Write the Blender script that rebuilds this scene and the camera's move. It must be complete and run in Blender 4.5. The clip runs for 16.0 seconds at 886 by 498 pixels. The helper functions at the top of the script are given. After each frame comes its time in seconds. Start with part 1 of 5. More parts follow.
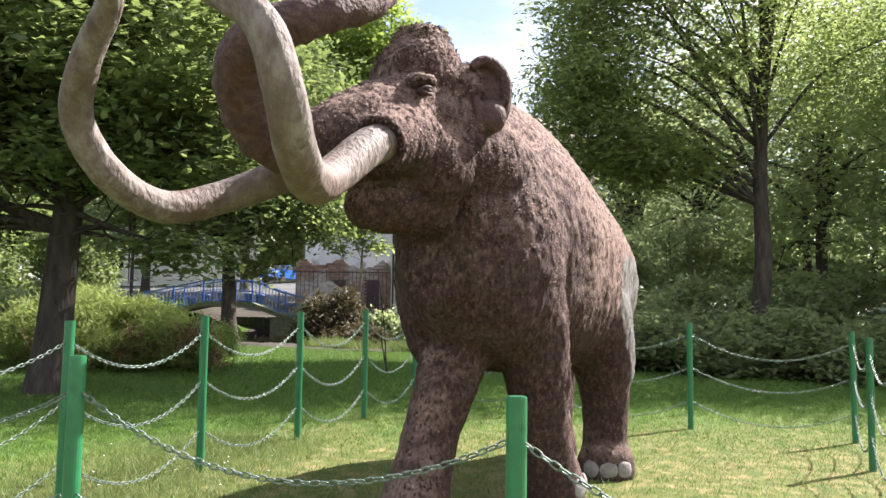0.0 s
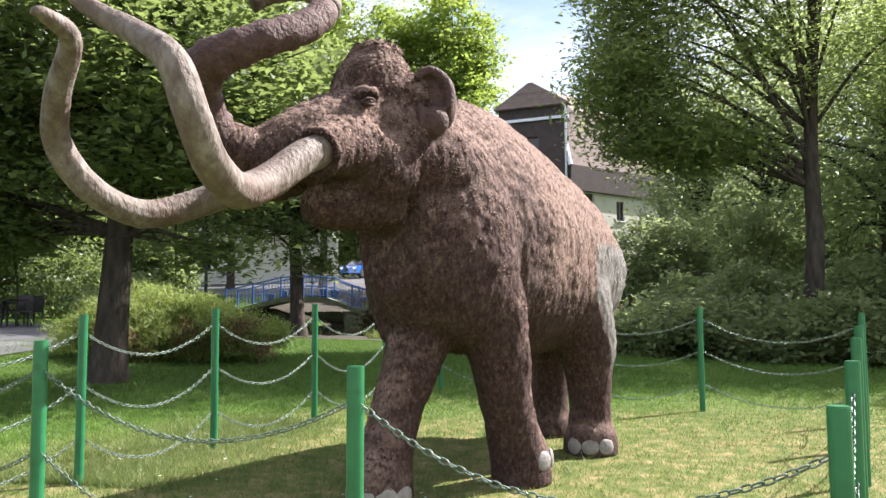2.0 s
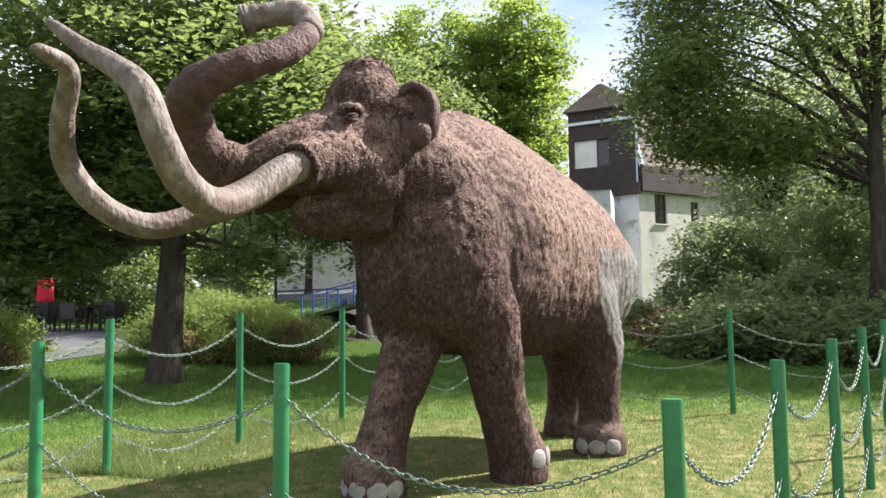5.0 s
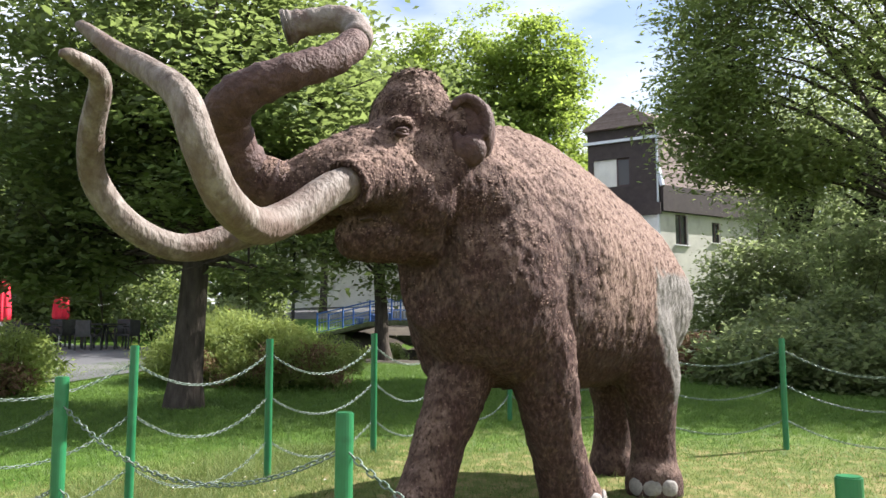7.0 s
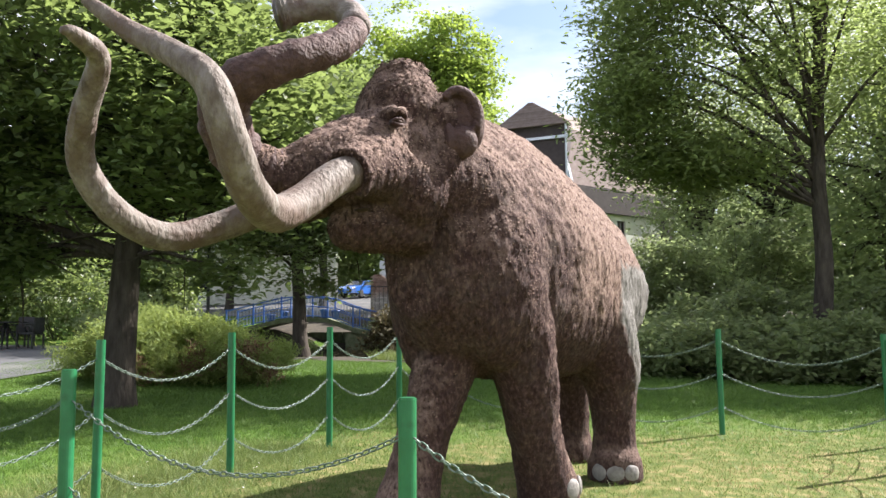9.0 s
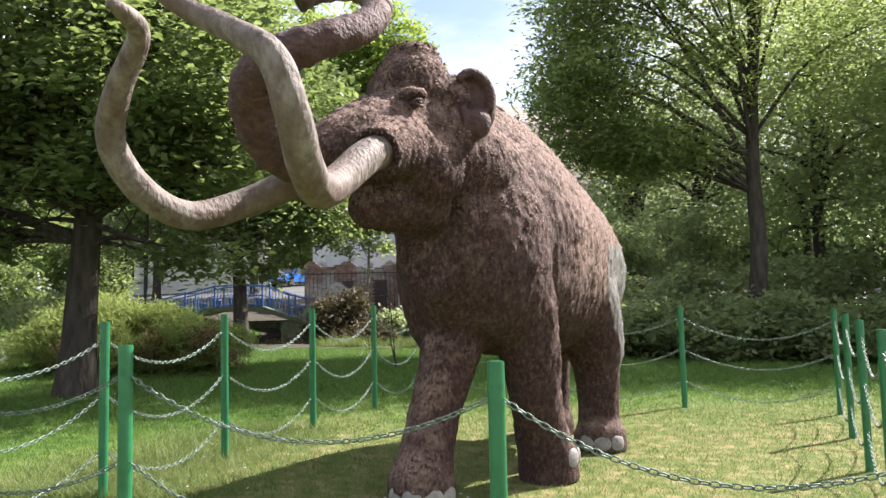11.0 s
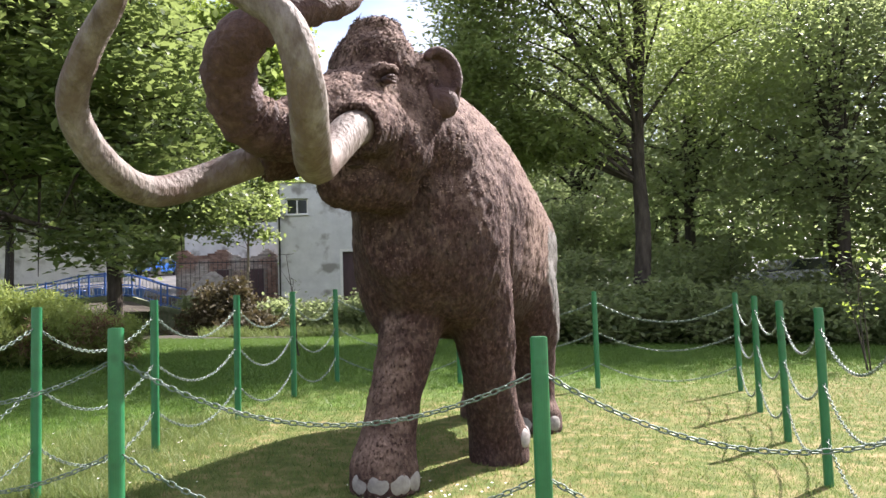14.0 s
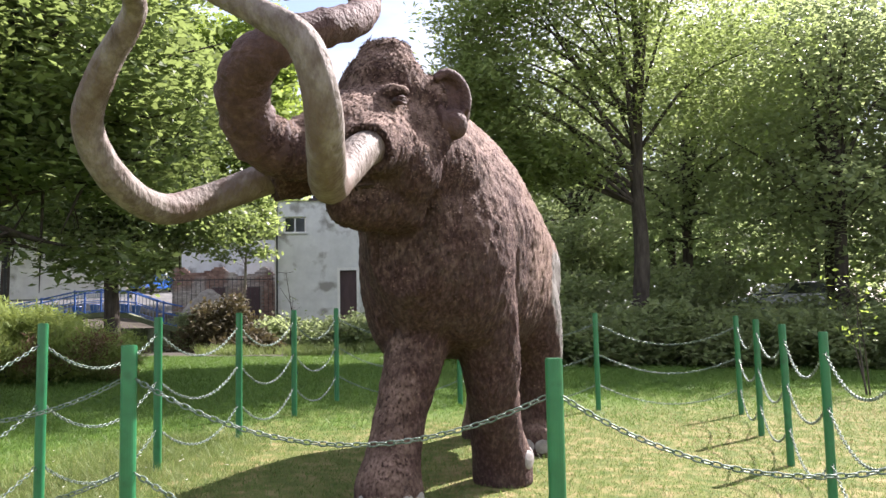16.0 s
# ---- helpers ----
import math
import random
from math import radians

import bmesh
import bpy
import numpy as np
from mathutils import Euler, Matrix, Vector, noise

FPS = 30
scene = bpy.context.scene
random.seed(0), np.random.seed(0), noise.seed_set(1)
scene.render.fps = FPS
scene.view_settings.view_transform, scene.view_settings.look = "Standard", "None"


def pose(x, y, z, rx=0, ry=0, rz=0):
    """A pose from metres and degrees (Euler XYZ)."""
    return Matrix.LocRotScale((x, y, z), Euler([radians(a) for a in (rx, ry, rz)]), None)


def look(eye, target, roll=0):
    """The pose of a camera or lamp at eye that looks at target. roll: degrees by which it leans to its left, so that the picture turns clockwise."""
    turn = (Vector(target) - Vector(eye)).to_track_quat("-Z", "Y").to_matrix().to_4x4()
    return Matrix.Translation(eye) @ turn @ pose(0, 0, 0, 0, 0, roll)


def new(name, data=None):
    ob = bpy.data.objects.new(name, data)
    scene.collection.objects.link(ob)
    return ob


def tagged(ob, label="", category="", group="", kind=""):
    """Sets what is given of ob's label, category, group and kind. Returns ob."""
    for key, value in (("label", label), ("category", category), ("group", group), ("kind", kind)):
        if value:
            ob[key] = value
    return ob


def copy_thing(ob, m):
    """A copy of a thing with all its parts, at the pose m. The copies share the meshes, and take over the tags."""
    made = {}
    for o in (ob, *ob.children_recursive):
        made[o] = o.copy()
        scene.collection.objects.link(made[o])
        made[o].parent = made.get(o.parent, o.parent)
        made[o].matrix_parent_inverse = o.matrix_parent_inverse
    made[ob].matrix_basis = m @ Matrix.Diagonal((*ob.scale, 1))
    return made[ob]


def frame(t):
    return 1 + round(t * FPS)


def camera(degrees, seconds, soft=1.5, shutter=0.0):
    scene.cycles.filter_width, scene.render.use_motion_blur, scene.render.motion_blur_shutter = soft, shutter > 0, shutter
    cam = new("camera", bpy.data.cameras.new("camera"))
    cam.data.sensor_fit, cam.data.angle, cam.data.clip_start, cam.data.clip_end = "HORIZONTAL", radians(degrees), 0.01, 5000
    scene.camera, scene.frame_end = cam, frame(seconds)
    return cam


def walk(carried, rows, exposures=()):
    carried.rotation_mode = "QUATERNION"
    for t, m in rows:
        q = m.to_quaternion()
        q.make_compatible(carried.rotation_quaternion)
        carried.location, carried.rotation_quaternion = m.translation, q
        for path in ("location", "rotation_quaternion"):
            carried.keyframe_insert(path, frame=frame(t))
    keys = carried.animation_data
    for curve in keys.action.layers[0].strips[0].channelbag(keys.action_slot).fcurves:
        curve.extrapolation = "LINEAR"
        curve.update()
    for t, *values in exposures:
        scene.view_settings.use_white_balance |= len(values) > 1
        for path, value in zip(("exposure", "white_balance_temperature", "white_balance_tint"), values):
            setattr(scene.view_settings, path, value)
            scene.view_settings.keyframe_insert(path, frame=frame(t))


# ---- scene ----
cam = camera(57.1, 16.0)
PATH = [
    (0, (0.045, 0.041, 1.455), (0.032, 2.033, 1.628), 0.7),
    (0.5, (0.275, -0.074, 1.453), (0.202, 1.919, 1.611), 0.7),
    (1, (0.502, -0.271, 1.434), (0.376, 1.72, 1.575), 0.7),
    (1.5, (0.784, -0.342, 1.406), (0.597, 1.643, 1.562), 0.4),
    (2, (1.002, -0.44, 1.418), (0.776, 1.542, 1.572), -0.4),
    (2.5, (1.141, -0.619, 1.414), (0.875, 1.358, 1.568), -0.8),
    (3, (1.327, -0.686, 1.416), (0.998, 1.281, 1.566), -0.5),
    (3.2, (1.388, -0.658, 1.407), (1.047, 1.307, 1.558), -0.4),
    (5.3, (1.77, -0.59, 1.402), (1.317, 1.351, 1.569), -0.4),
    (5.5, (1.761, -0.573, 1.408), (1.294, 1.364, 1.577), -0.2),
    (6, (1.64, -0.47, 1.437), (1.17, 1.464, 1.63), -0.1),
    (6.5, (1.461, -0.318, 1.475), (1.015, 1.62, 1.687), -0.1),
    (7, (1.369, -0.207, 1.497), (0.914, 1.729, 1.707), -0.1),
    (7.5, (1.322, -0.124, 1.498), (0.871, 1.815, 1.69), -0.4),
    (8, (1.18, -0.148, 1.496), (0.79, 1.805, 1.676), -0.7),
    (8.5, (0.963, -0.258, 1.488), (0.662, 1.71, 1.68), -0.4),
    (8.7, (0.889, -0.295, 1.473), (0.626, 1.677, 1.674), -0.4),
    (10.8, (0.129, -0.512, 1.399), (0.071, 1.478, 1.593), -1.6),
    (11, (0.128, -0.526, 1.382), (0.098, 1.467, 1.551), -1.4),
    (11.5, (0.128, -0.527, 1.363), (0.165, 1.469, 1.489), -0.7),
    (12, (0.122, -0.535, 1.353), (0.201, 1.46, 1.474), -0.2),
    (12.5, (0.05, -0.528, 1.324), (0.169, 1.465, 1.457), -0.4),
    (13, (-0.123, -0.392, 1.344), (0.059, 1.594, 1.492), -1.3),
    (13.5, (-0.335, -0.359, 1.355), (-0.087, 1.621, 1.495), -2.0),
    (14, (-0.566, -0.392, 1.346), (-0.273, 1.582, 1.481), -1.9),
    (14.5, (-0.622, -0.382, 1.345), (-0.314, 1.589, 1.482), -1.7),
    (15, (-0.639, -0.378, 1.345), (-0.327, 1.592, 1.492), -1.5),
    (15.5, (-0.653, -0.384, 1.349), (-0.341, 1.584, 1.516), -1.4),
    (16, (-0.651, -0.4, 1.351), (-0.347, 1.568, 1.534), -1.3),
]
EXPOSURES = [(0, 2.0, 6400, 18), (2.5, 1.87, 6400, 16), (6, 1.78, 6400, 14), (11, 1.86, 6400, 16), (13, 1.92, 6400, 19), (16, 2.0, 6400, 22)]
walk(cam, [(t, look(eye, target, roll)) for t, eye, target, roll in PATH], EXPOSURES)

# ---- light ----
SUN = Vector((0.87, 0.58, 1.0)).normalized()
world = bpy.data.worlds.new("sky")
scene.world = world
world.use_nodes = True
wn, wl = world.node_tree.nodes, world.node_tree.links
sky = wn.new("ShaderNodeTexSky")
sky.sky_type = "NISHITA"
sky.sun_disc = False
sky.sun_elevation = math.asin(SUN.z)
sky.sun_rotation = math.atan2(SUN.x, SUN.y)
sky.dust_density = 1.5
w_tc = wn.new("ShaderNodeTexCoord")
w_map = wn.new("ShaderNodeMapping")
w_map.inputs["Scale"].default_value = (1.2, 1.2, 3.5)
w_noise = wn.new("ShaderNodeTexNoise")
w_noise.inputs["Scale"].default_value = 2.2
w_noise.inputs["Detail"].default_value = 6
w_ramp = wn.new("ShaderNodeValToRGB")
w_ramp.color_ramp.elements[0].position, w_ramp.color_ramp.elements[1].position = 0.36, 0.62
w_mix = wn.new("ShaderNodeMixRGB")
w_mix.inputs[2].default_value = (6.6, 6.8, 7.1, 1)
wl.new(w_tc.outputs["Generated"], w_map.inputs["Vector"])
wl.new(w_map.outputs["Vector"], w_noise.inputs["Vector"])
wl.new(w_noise.outputs["Fac"], w_ramp.inputs["Fac"])
wl.new(w_ramp.outputs["Color"], w_mix.inputs[0])
wl.new(sky.outputs["Color"], w_mix.inputs[1])
wl.new(w_mix.outputs["Color"], wn["Background"].inputs["Color"])
wn["Background"].inputs["Strength"].default_value = 0.066
sun_data = bpy.data.lights.new("sun", "SUN")
sun_data.energy, sun_data.angle, sun_data.color = 4.8, radians(0.55), (1.0, 0.955, 0.885)
sun = new("sun", sun_data)
sun.matrix_world = look((20, 20, 30), Vector((20, 20, 30)) - SUN)

# ---- materials ----


def ramp(nodes, stops):
    r = nodes.new("ShaderNodeValToRGB")
    els = r.color_ramp.elements
    while len(els) < len(stops):
        els.new(0.5)
    for e, (p, c) in zip(els, stops):
        e.position, e.color = p, (*c, 1)
    return r


def surface(name, stops, scale=4.0, rough=0.8, metal=0.0, bump=0.3, bump_scale=None, detail=8, stretch=(1, 1, 1), per_island=0.0, per_object=0.0, spec=0.4, second=None, distance=0.02):
    """A noise-graded surface in metres, with relief, a second, larger stain layer, and variation piece by piece."""
    m = bpy.data.materials.new(name)
    m.use_nodes = True
    n, l = m.node_tree.nodes, m.node_tree.links
    b = n["Principled BSDF"]
    g = n.new("ShaderNodeNewGeometry")
    mp = n.new("ShaderNodeMapping")
    mp.inputs["Scale"].default_value = stretch
    l.new(g.outputs["Position"], mp.inputs["Vector"])
    t = n.new("ShaderNodeTexNoise")
    t.inputs["Scale"].default_value, t.inputs["Detail"].default_value, t.inputs["Roughness"].default_value = scale, detail, 0.65
    l.new(mp.outputs["Vector"], t.inputs["Vector"])
    r = ramp(n, stops)
    l.new(t.outputs["Fac"], r.inputs["Fac"])
    col = r.outputs["Color"]
    if second:
        s_scale, s_lo, s_hi, s_col = second
        t2 = n.new("ShaderNodeTexNoise")
        t2.inputs["Scale"].default_value, t2.inputs["Detail"].default_value = s_scale, 5
        l.new(g.outputs["Position"], t2.inputs["Vector"])
        r2 = ramp(n, [(s_lo, (0, 0, 0)), (s_hi, (1, 1, 1))])
        l.new(t2.outputs["Fac"], r2.inputs["Fac"])
        mx = n.new("ShaderNodeMixRGB")
        mx.inputs[2].default_value = (*s_col, 1)
        l.new(r2.outputs["Color"], mx.inputs[0])
        l.new(col, mx.inputs[1])
        col = mx.outputs["Color"]
    for amount, source in ((per_island, ("g", "Random Per Island")), (per_object, ("o", "Random"))):
        if amount:
            node = g if source[0] == "g" else n.new("ShaderNodeObjectInfo")
            mr = n.new("ShaderNodeMapRange")
            mr.inputs["To Min"].default_value, mr.inputs["To Max"].default_value = 1 - amount, 1 + amount
            l.new(node.outputs[source[1]], mr.inputs["Value"])
            hs = n.new("ShaderNodeHueSaturation")
            l.new(mr.outputs["Result"], hs.inputs["Value"])
            l.new(col, hs.inputs["Color"])
            col = hs.outputs["Color"]
    l.new(col, b.inputs["Base Color"])
    b.inputs["Roughness"].default_value, b.inputs["Metallic"].default_value = rough, metal
    b.inputs["Specular IOR Level"].default_value = spec
    if bump:
        t3 = n.new("ShaderNodeTexNoise")
        t3.inputs["Scale"].default_value, t3.inputs["Detail"].default_value = bump_scale or scale * 3, 8
        l.new(mp.outputs["Vector"], t3.inputs["Vector"])
        bp = n.new("ShaderNodeBump")
        bp.inputs["Strength"].default_value, bp.inputs["Distance"].default_value = bump, distance
        l.new(t3.outputs["Fac"], bp.inputs["Height"])
        l.new(bp.outputs["Normal"], b.inputs["Normal"])
    return m


def leaf_material(name, dark, light, translucent, rough=0.45, glow=0.35):
    """A leaf: graded piece by piece and by the branch, glossy above, with light shining through."""
    m = bpy.data.materials.new(name)
    m.use_nodes = True
    n, l = m.node_tree.nodes, m.node_tree.links
    b = n["Principled BSDF"]
    g = n.new("ShaderNodeNewGeometry")
    t = n.new("ShaderNodeTexNoise")
    t.inputs["Scale"].default_value = 0.9
    l.new(g.outputs["Position"], t.inputs["Vector"])
    add = n.new("ShaderNodeMath")
    add.operation = "MULTIPLY_ADD"
    add.inputs[1].default_value, add.inputs[2].default_value = 0.55, -0.02
    l.new(g.outputs["Random Per Island"], add.inputs[0])
    add2 = n.new("ShaderNodeMath")
    add2.operation = "MULTIPLY_ADD"
    add2.inputs[1].default_value = 0.5
    l.new(t.outputs["Fac"], add2.inputs[0])
    l.new(add.outputs[0], add2.inputs[2])
    r = ramp(n, [(0.1, dark), (0.8, light)])
    l.new(add2.outputs[0], r.inputs["Fac"])
    l.new(r.outputs["Color"], b.inputs["Base Color"])
    b.inputs["Roughness"].default_value = rough
    b.inputs["Specular IOR Level"].default_value = 0.35
    tr = n.new("ShaderNodeBsdfTranslucent")
    mul = n.new("ShaderNodeMixRGB")
    mul.blend_type = "MIX"
    mul.inputs[0].default_value = 0.6
    mul.inputs[2].default_value = (*translucent, 1)
    l.new(r.outputs["Color"], mul.inputs[1])
    l.new(mul.outputs["Color"], tr.inputs["Color"])
    mix = n.new("ShaderNodeMixShader")
    mix.inputs[0].default_value = glow
    l.new(b.outputs["BSDF"], mix.inputs[1])
    l.new(tr.outputs["BSDF"], mix.inputs[2])
    l.new(mix.outputs["Shader"], n["Material Output"].inputs["Surface"])
    return m


def lawn_material():
    """Turf: lush green under the trees, thin and straw-coloured where the sun has scorched it."""
    m = bpy.data.materials.new("lawn")
    m.use_nodes = True
    n, l = m.node_tree.nodes, m.node_tree.links
    b = n["Principled BSDF"]
    g = n.new("ShaderNodeNewGeometry")

    def grain(scale, stops):
        t = n.new("ShaderNodeTexNoise")
        t.inputs["Scale"].default_value, t.inputs["Detail"].default_value = scale, 8
        l.new(g.outputs["Position"], t.inputs["Vector"])
        r = ramp(n, stops)
        l.new(t.outputs["Fac"], r.inputs["Fac"])
        return t, r.outputs["Color"]

    def calc(op, p, q):
        x = n.new("ShaderNodeMath")
        x.operation = op
        for k, v in enumerate((p, q)):
            if isinstance(v, (int, float)):
                x.inputs[k].default_value = v
            else:
                l.new(v, x.inputs[k])
        return x.outputs[0]

    sep = n.new("ShaderNodeSeparateXYZ")
    l.new(g.outputs["Position"], sep.inputs[0])
    rim = calc("MINIMUM", calc("ADD", calc("MULTIPLY", sep.outputs["X"], 0.25), 10.0), calc("ADD", calc("MULTIPLY", sep.outputs["X"], 1.2), 10.95))
    wander, _ = grain(0.9, [(0, (0, 0, 0)), (1, (1, 1, 1))])
    far = calc("ADD", calc("SUBTRACT", rim, sep.outputs["Y"]), calc("MULTIPLY", calc("SUBTRACT", wander.outputs["Fac"], 0.5), 5.0))
    dry = ramp(n, [(0.0, (0.06, 0.06, 0.06)), (1.0, (1, 1, 1))])
    l.new(calc("ADD", calc("MULTIPLY", far, 0.4), 0.4), dry.inputs["Fac"])
    _, lush = grain(7, [(0.25, (0.026, 0.062, 0.009)), (0.5, (0.055, 0.112, 0.016)), (0.75, (0.09, 0.16, 0.026))])
    _, scorched = grain(6, [(0.3, (0.060, 0.095, 0.022)), (0.5, (0.125, 0.138, 0.045)), (0.7, (0.245, 0.198, 0.098))])
    mx = n.new("ShaderNodeMixRGB")
    l.new(dry.outputs["Color"], mx.inputs[0])
    l.new(lush, mx.inputs[1])
    l.new(scorched, mx.inputs[2])
    l.new(mx.outputs["Color"], b.inputs["Base Color"])
    b.inputs["Roughness"].default_value, b.inputs["Specular IOR Level"].default_value = 0.9, 0.1
    t3, _ = grain(60, [(0, (0, 0, 0)), (1, (1, 1, 1))])
    bp = n.new("ShaderNodeBump")
    bp.inputs["Strength"].default_value, bp.inputs["Distance"].default_value = 0.8, 0.02
    l.new(t3.outputs["Fac"], bp.inputs["Height"])
    l.new(bp.outputs["Normal"], b.inputs["Normal"])
    return m


M_LAWN = lawn_material()
M_LUSH = leaf_material("lush_grass_blade", (0.030, 0.072, 0.012), (0.115, 0.195, 0.036), (0.16, 0.28, 0.036), rough=0.55, glow=0.30)
M_BLADE = leaf_material("grass_blade", (0.050, 0.100, 0.022), (0.195, 0.240, 0.078), (0.22, 0.28, 0.08), rough=0.6, glow=0.36)
M_STRAW = leaf_material("straw", (0.20, 0.148, 0.070), (0.35, 0.268, 0.138), (0.35, 0.26, 0.10), rough=0.8, glow=0.15)
M_ASPHALT = surface("asphalt", [(0.3, (0.048, 0.05, 0.054)), (0.7, (0.095, 0.096, 0.10))], scale=18, rough=0.9, bump=0.3, second=(0.4, 0.5, 0.7, (0.13, 0.128, 0.125)))
M_GREEN = surface("green_paint", [(0.3, (0.012, 0.115, 0.045)), (0.7, (0.022, 0.165, 0.065))], scale=9, rough=0.32, bump=0.12, bump_scale=40, spec=0.5, second=(7, 0.62, 0.75, (0.01, 0.075, 0.03)), distance=0.004)
M_CHAIN = surface("worn_chain", [(0.35, (0.035, 0.085, 0.05)), (0.62, (0.21, 0.25, 0.225))], scale=40, rough=0.48, metal=0.4, bump=0.2, spec=0.5)
M_BARK = surface("dark_bark", [(0.3, (0.028, 0.024, 0.020)), (0.7, (0.085, 0.073, 0.061))], scale=9, rough=0.95, bump=1.0, bump_scale=14, stretch=(1, 1, 0.25), spec=0.1, distance=0.05)
M_BARK_PALE = surface("pale_bark", [(0.3, (0.13, 0.11, 0.085)), (0.7, (0.28, 0.25, 0.20))], scale=9, rough=0.95, bump=0.8, bump_scale=14, stretch=(1, 1, 0.25), spec=0.1)
M_LEAF_DARK = leaf_material("dark_chestnut_leaf", (0.048, 0.080, 0.036), (0.135, 0.172, 0.072), (0.34, 0.44, 0.12), glow=0.45)
M_LEAF_MID = leaf_material("ash_leaf", (0.075, 0.115, 0.036), (0.195, 0.24, 0.082), (0.42, 0.53, 0.17), glow=0.52)
M_LEAF_BRIGHT = leaf_material("maple_leaf", (0.07, 0.12, 0.025), (0.18, 0.25, 0.055), (0.44, 0.57, 0.10), glow=0.50)
M_LEAF_WOOD = leaf_material("woodland_leaf", (0.065, 0.098, 0.046), (0.185, 0.225, 0.095), (0.47, 0.56, 0.25), glow=0.54)
M_JUNIPER = leaf_material("juniper_needle", (0.085, 0.14, 0.035), (0.25, 0.32, 0.095), (0.38, 0.44, 0.11), rough=0.7, glow=0.42)
M_DRY = leaf_material("dry_brown_needle", (0.10, 0.055, 0.03), (0.22, 0.14, 0.08), (0.2, 0.11, 0.05), rough=0.8, glow=0.15)
M_OLIVE = leaf_material("withered_olive_leaf", (0.04, 0.036, 0.02), (0.11, 0.092, 0.048), (0.15, 0.12, 0.05), rough=0.7, glow=0.25)
# bank earth with the shade below the bridge put into its colour
M_EARTH = surface("shade_dark_earth", [(0.3, (0.022, 0.018, 0.013)), (0.7, (0.06, 0.05, 0.034))], scale=3, rough=1, bump=0.8)
M_GRAVEL = surface("grey_rubble", [(0.3, (0.13, 0.12, 0.10)), (0.7, (0.30, 0.28, 0.25))], scale=5, rough=1, bump=0.9)
M_PLASTER = surface("grey_plaster", [(0.3, (0.54, 0.55, 0.56)), (0.7, (0.70, 0.71, 0.72))], scale=1.6, rough=0.95, bump=0.2, second=(1.1, 0.56, 0.66, (0.30, 0.29, 0.28)))
M_WHITE = surface("white_render", [(0.3, (0.62, 0.61, 0.58)), (0.7, (0.78, 0.77, 0.73))], scale=1.2, rough=0.9, bump=0.15, second=(0.8, 0.55, 0.70, (0.38, 0.36, 0.33)))
M_CREAM = surface("cream_render", [(0.3, (0.46, 0.45, 0.41)), (0.7, (0.58, 0.57, 0.52))], scale=1.2, rough=0.9, bump=0.15, second=(0.8, 0.55, 0.70, (0.36, 0.34, 0.31)))
M_CLAD = surface("brown_cladding", [(0.3, (0.035, 0.026, 0.026)), (0.7, (0.06, 0.046, 0.045))], scale=3, rough=0.7, bump=0.2)
M_SHINGLE = surface("brown_shingle", [(0.3, (0.16, 0.12, 0.11)), (0.7, (0.24, 0.19, 0.175))], scale=4, rough=0.9, bump=0.3, per_island=0.15)
M_BRICK = surface("old_brick", [(0.3, (0.15, 0.085, 0.065)), (0.7, (0.30, 0.20, 0.16))], scale=4, rough=0.95, bump=0.4, per_island=0.3, second=(0.7, 0.5, 0.62, (0.36, 0.33, 0.30)))
M_ZINC = surface("zinc", [(0.3, (0.45, 0.48, 0.52)), (0.7, (0.6, 0.63, 0.66))], scale=6, rough=0.4, metal=0.6, bump=0.1)
M_DARKWOOD = surface("brown_door", [(0.3, (0.05, 0.03, 0.032)), (0.7, (0.085, 0.05, 0.055))], scale=6, rough=0.6, bump=0.2, stretch=(1, 1, 0.2))
M_FRAME = surface("white_frame", [(0.3, (0.66, 0.66, 0.65)), (0.7, (0.8, 0.8, 0.79))], scale=6, rough=0.5, bump=0.05)
M_BLUE = surface("blue_paint", [(0.3, (0.02, 0.07, 0.25)), (0.7, (0.045, 0.12, 0.36))], scale=8, rough=0.4, bump=0.1)
M_BAR = surface("grey_blue_bar_paint", [(0.3, (0.10, 0.13, 0.18)), (0.7, (0.18, 0.21, 0.26))], scale=8, rough=0.5, bump=0.1)
M_DARKMETAL = surface("dark_metal", [(0.3, (0.02, 0.022, 0.022)), (0.7, (0.05, 0.05, 0.05))], scale=8, rough=0.5, metal=0.4, bump=0.1)
M_MOSS = surface("mossy_concrete", [(0.3, (0.05, 0.075, 0.03)), (0.7, (0.16, 0.16, 0.11))], scale=5, rough=0.95, bump=0.5)
M_RED = surface("red_canvas", [(0.3, (0.55, 0.015, 0.035)), (0.7, (0.72, 0.03, 0.06))], scale=5, rough=0.8, bump=0.2)
M_CARBLUE = surface("blue_car_paint", [(0.3, (0.02, 0.09, 0.35)), (0.7, (0.03, 0.12, 0.42))], scale=3, rough=0.2, bump=0, spec=0.6)
M_CARSILVER = surface("silver_car_paint", [(0.3, (0.13, 0.15, 0.17)), (0.7, (0.18, 0.20, 0.225))], scale=3, rough=0.18, metal=0.4, bump=0, spec=0.6)
M_TYRE = surface("tyre", [(0.3, (0.015, 0.015, 0.015)), (0.7, (0.03, 0.03, 0.03))], scale=10, rough=0.9, bump=0.1)
M_FLOWER = surface("white_petal", [(0.3, (0.75, 0.75, 0.7)), (0.7, (0.85, 0.85, 0.8))], scale=10, rough=0.7, bump=0)
M_SIGN = surface("red_sign", [(0.3, (0.45, 0.14, 0.13)), (0.7, (0.52, 0.24, 0.22))], scale=4, rough=0.5, bump=0)
M_GLASS = bpy.data.materials.new("dark_window_glass")
M_GLASS.use_nodes = True
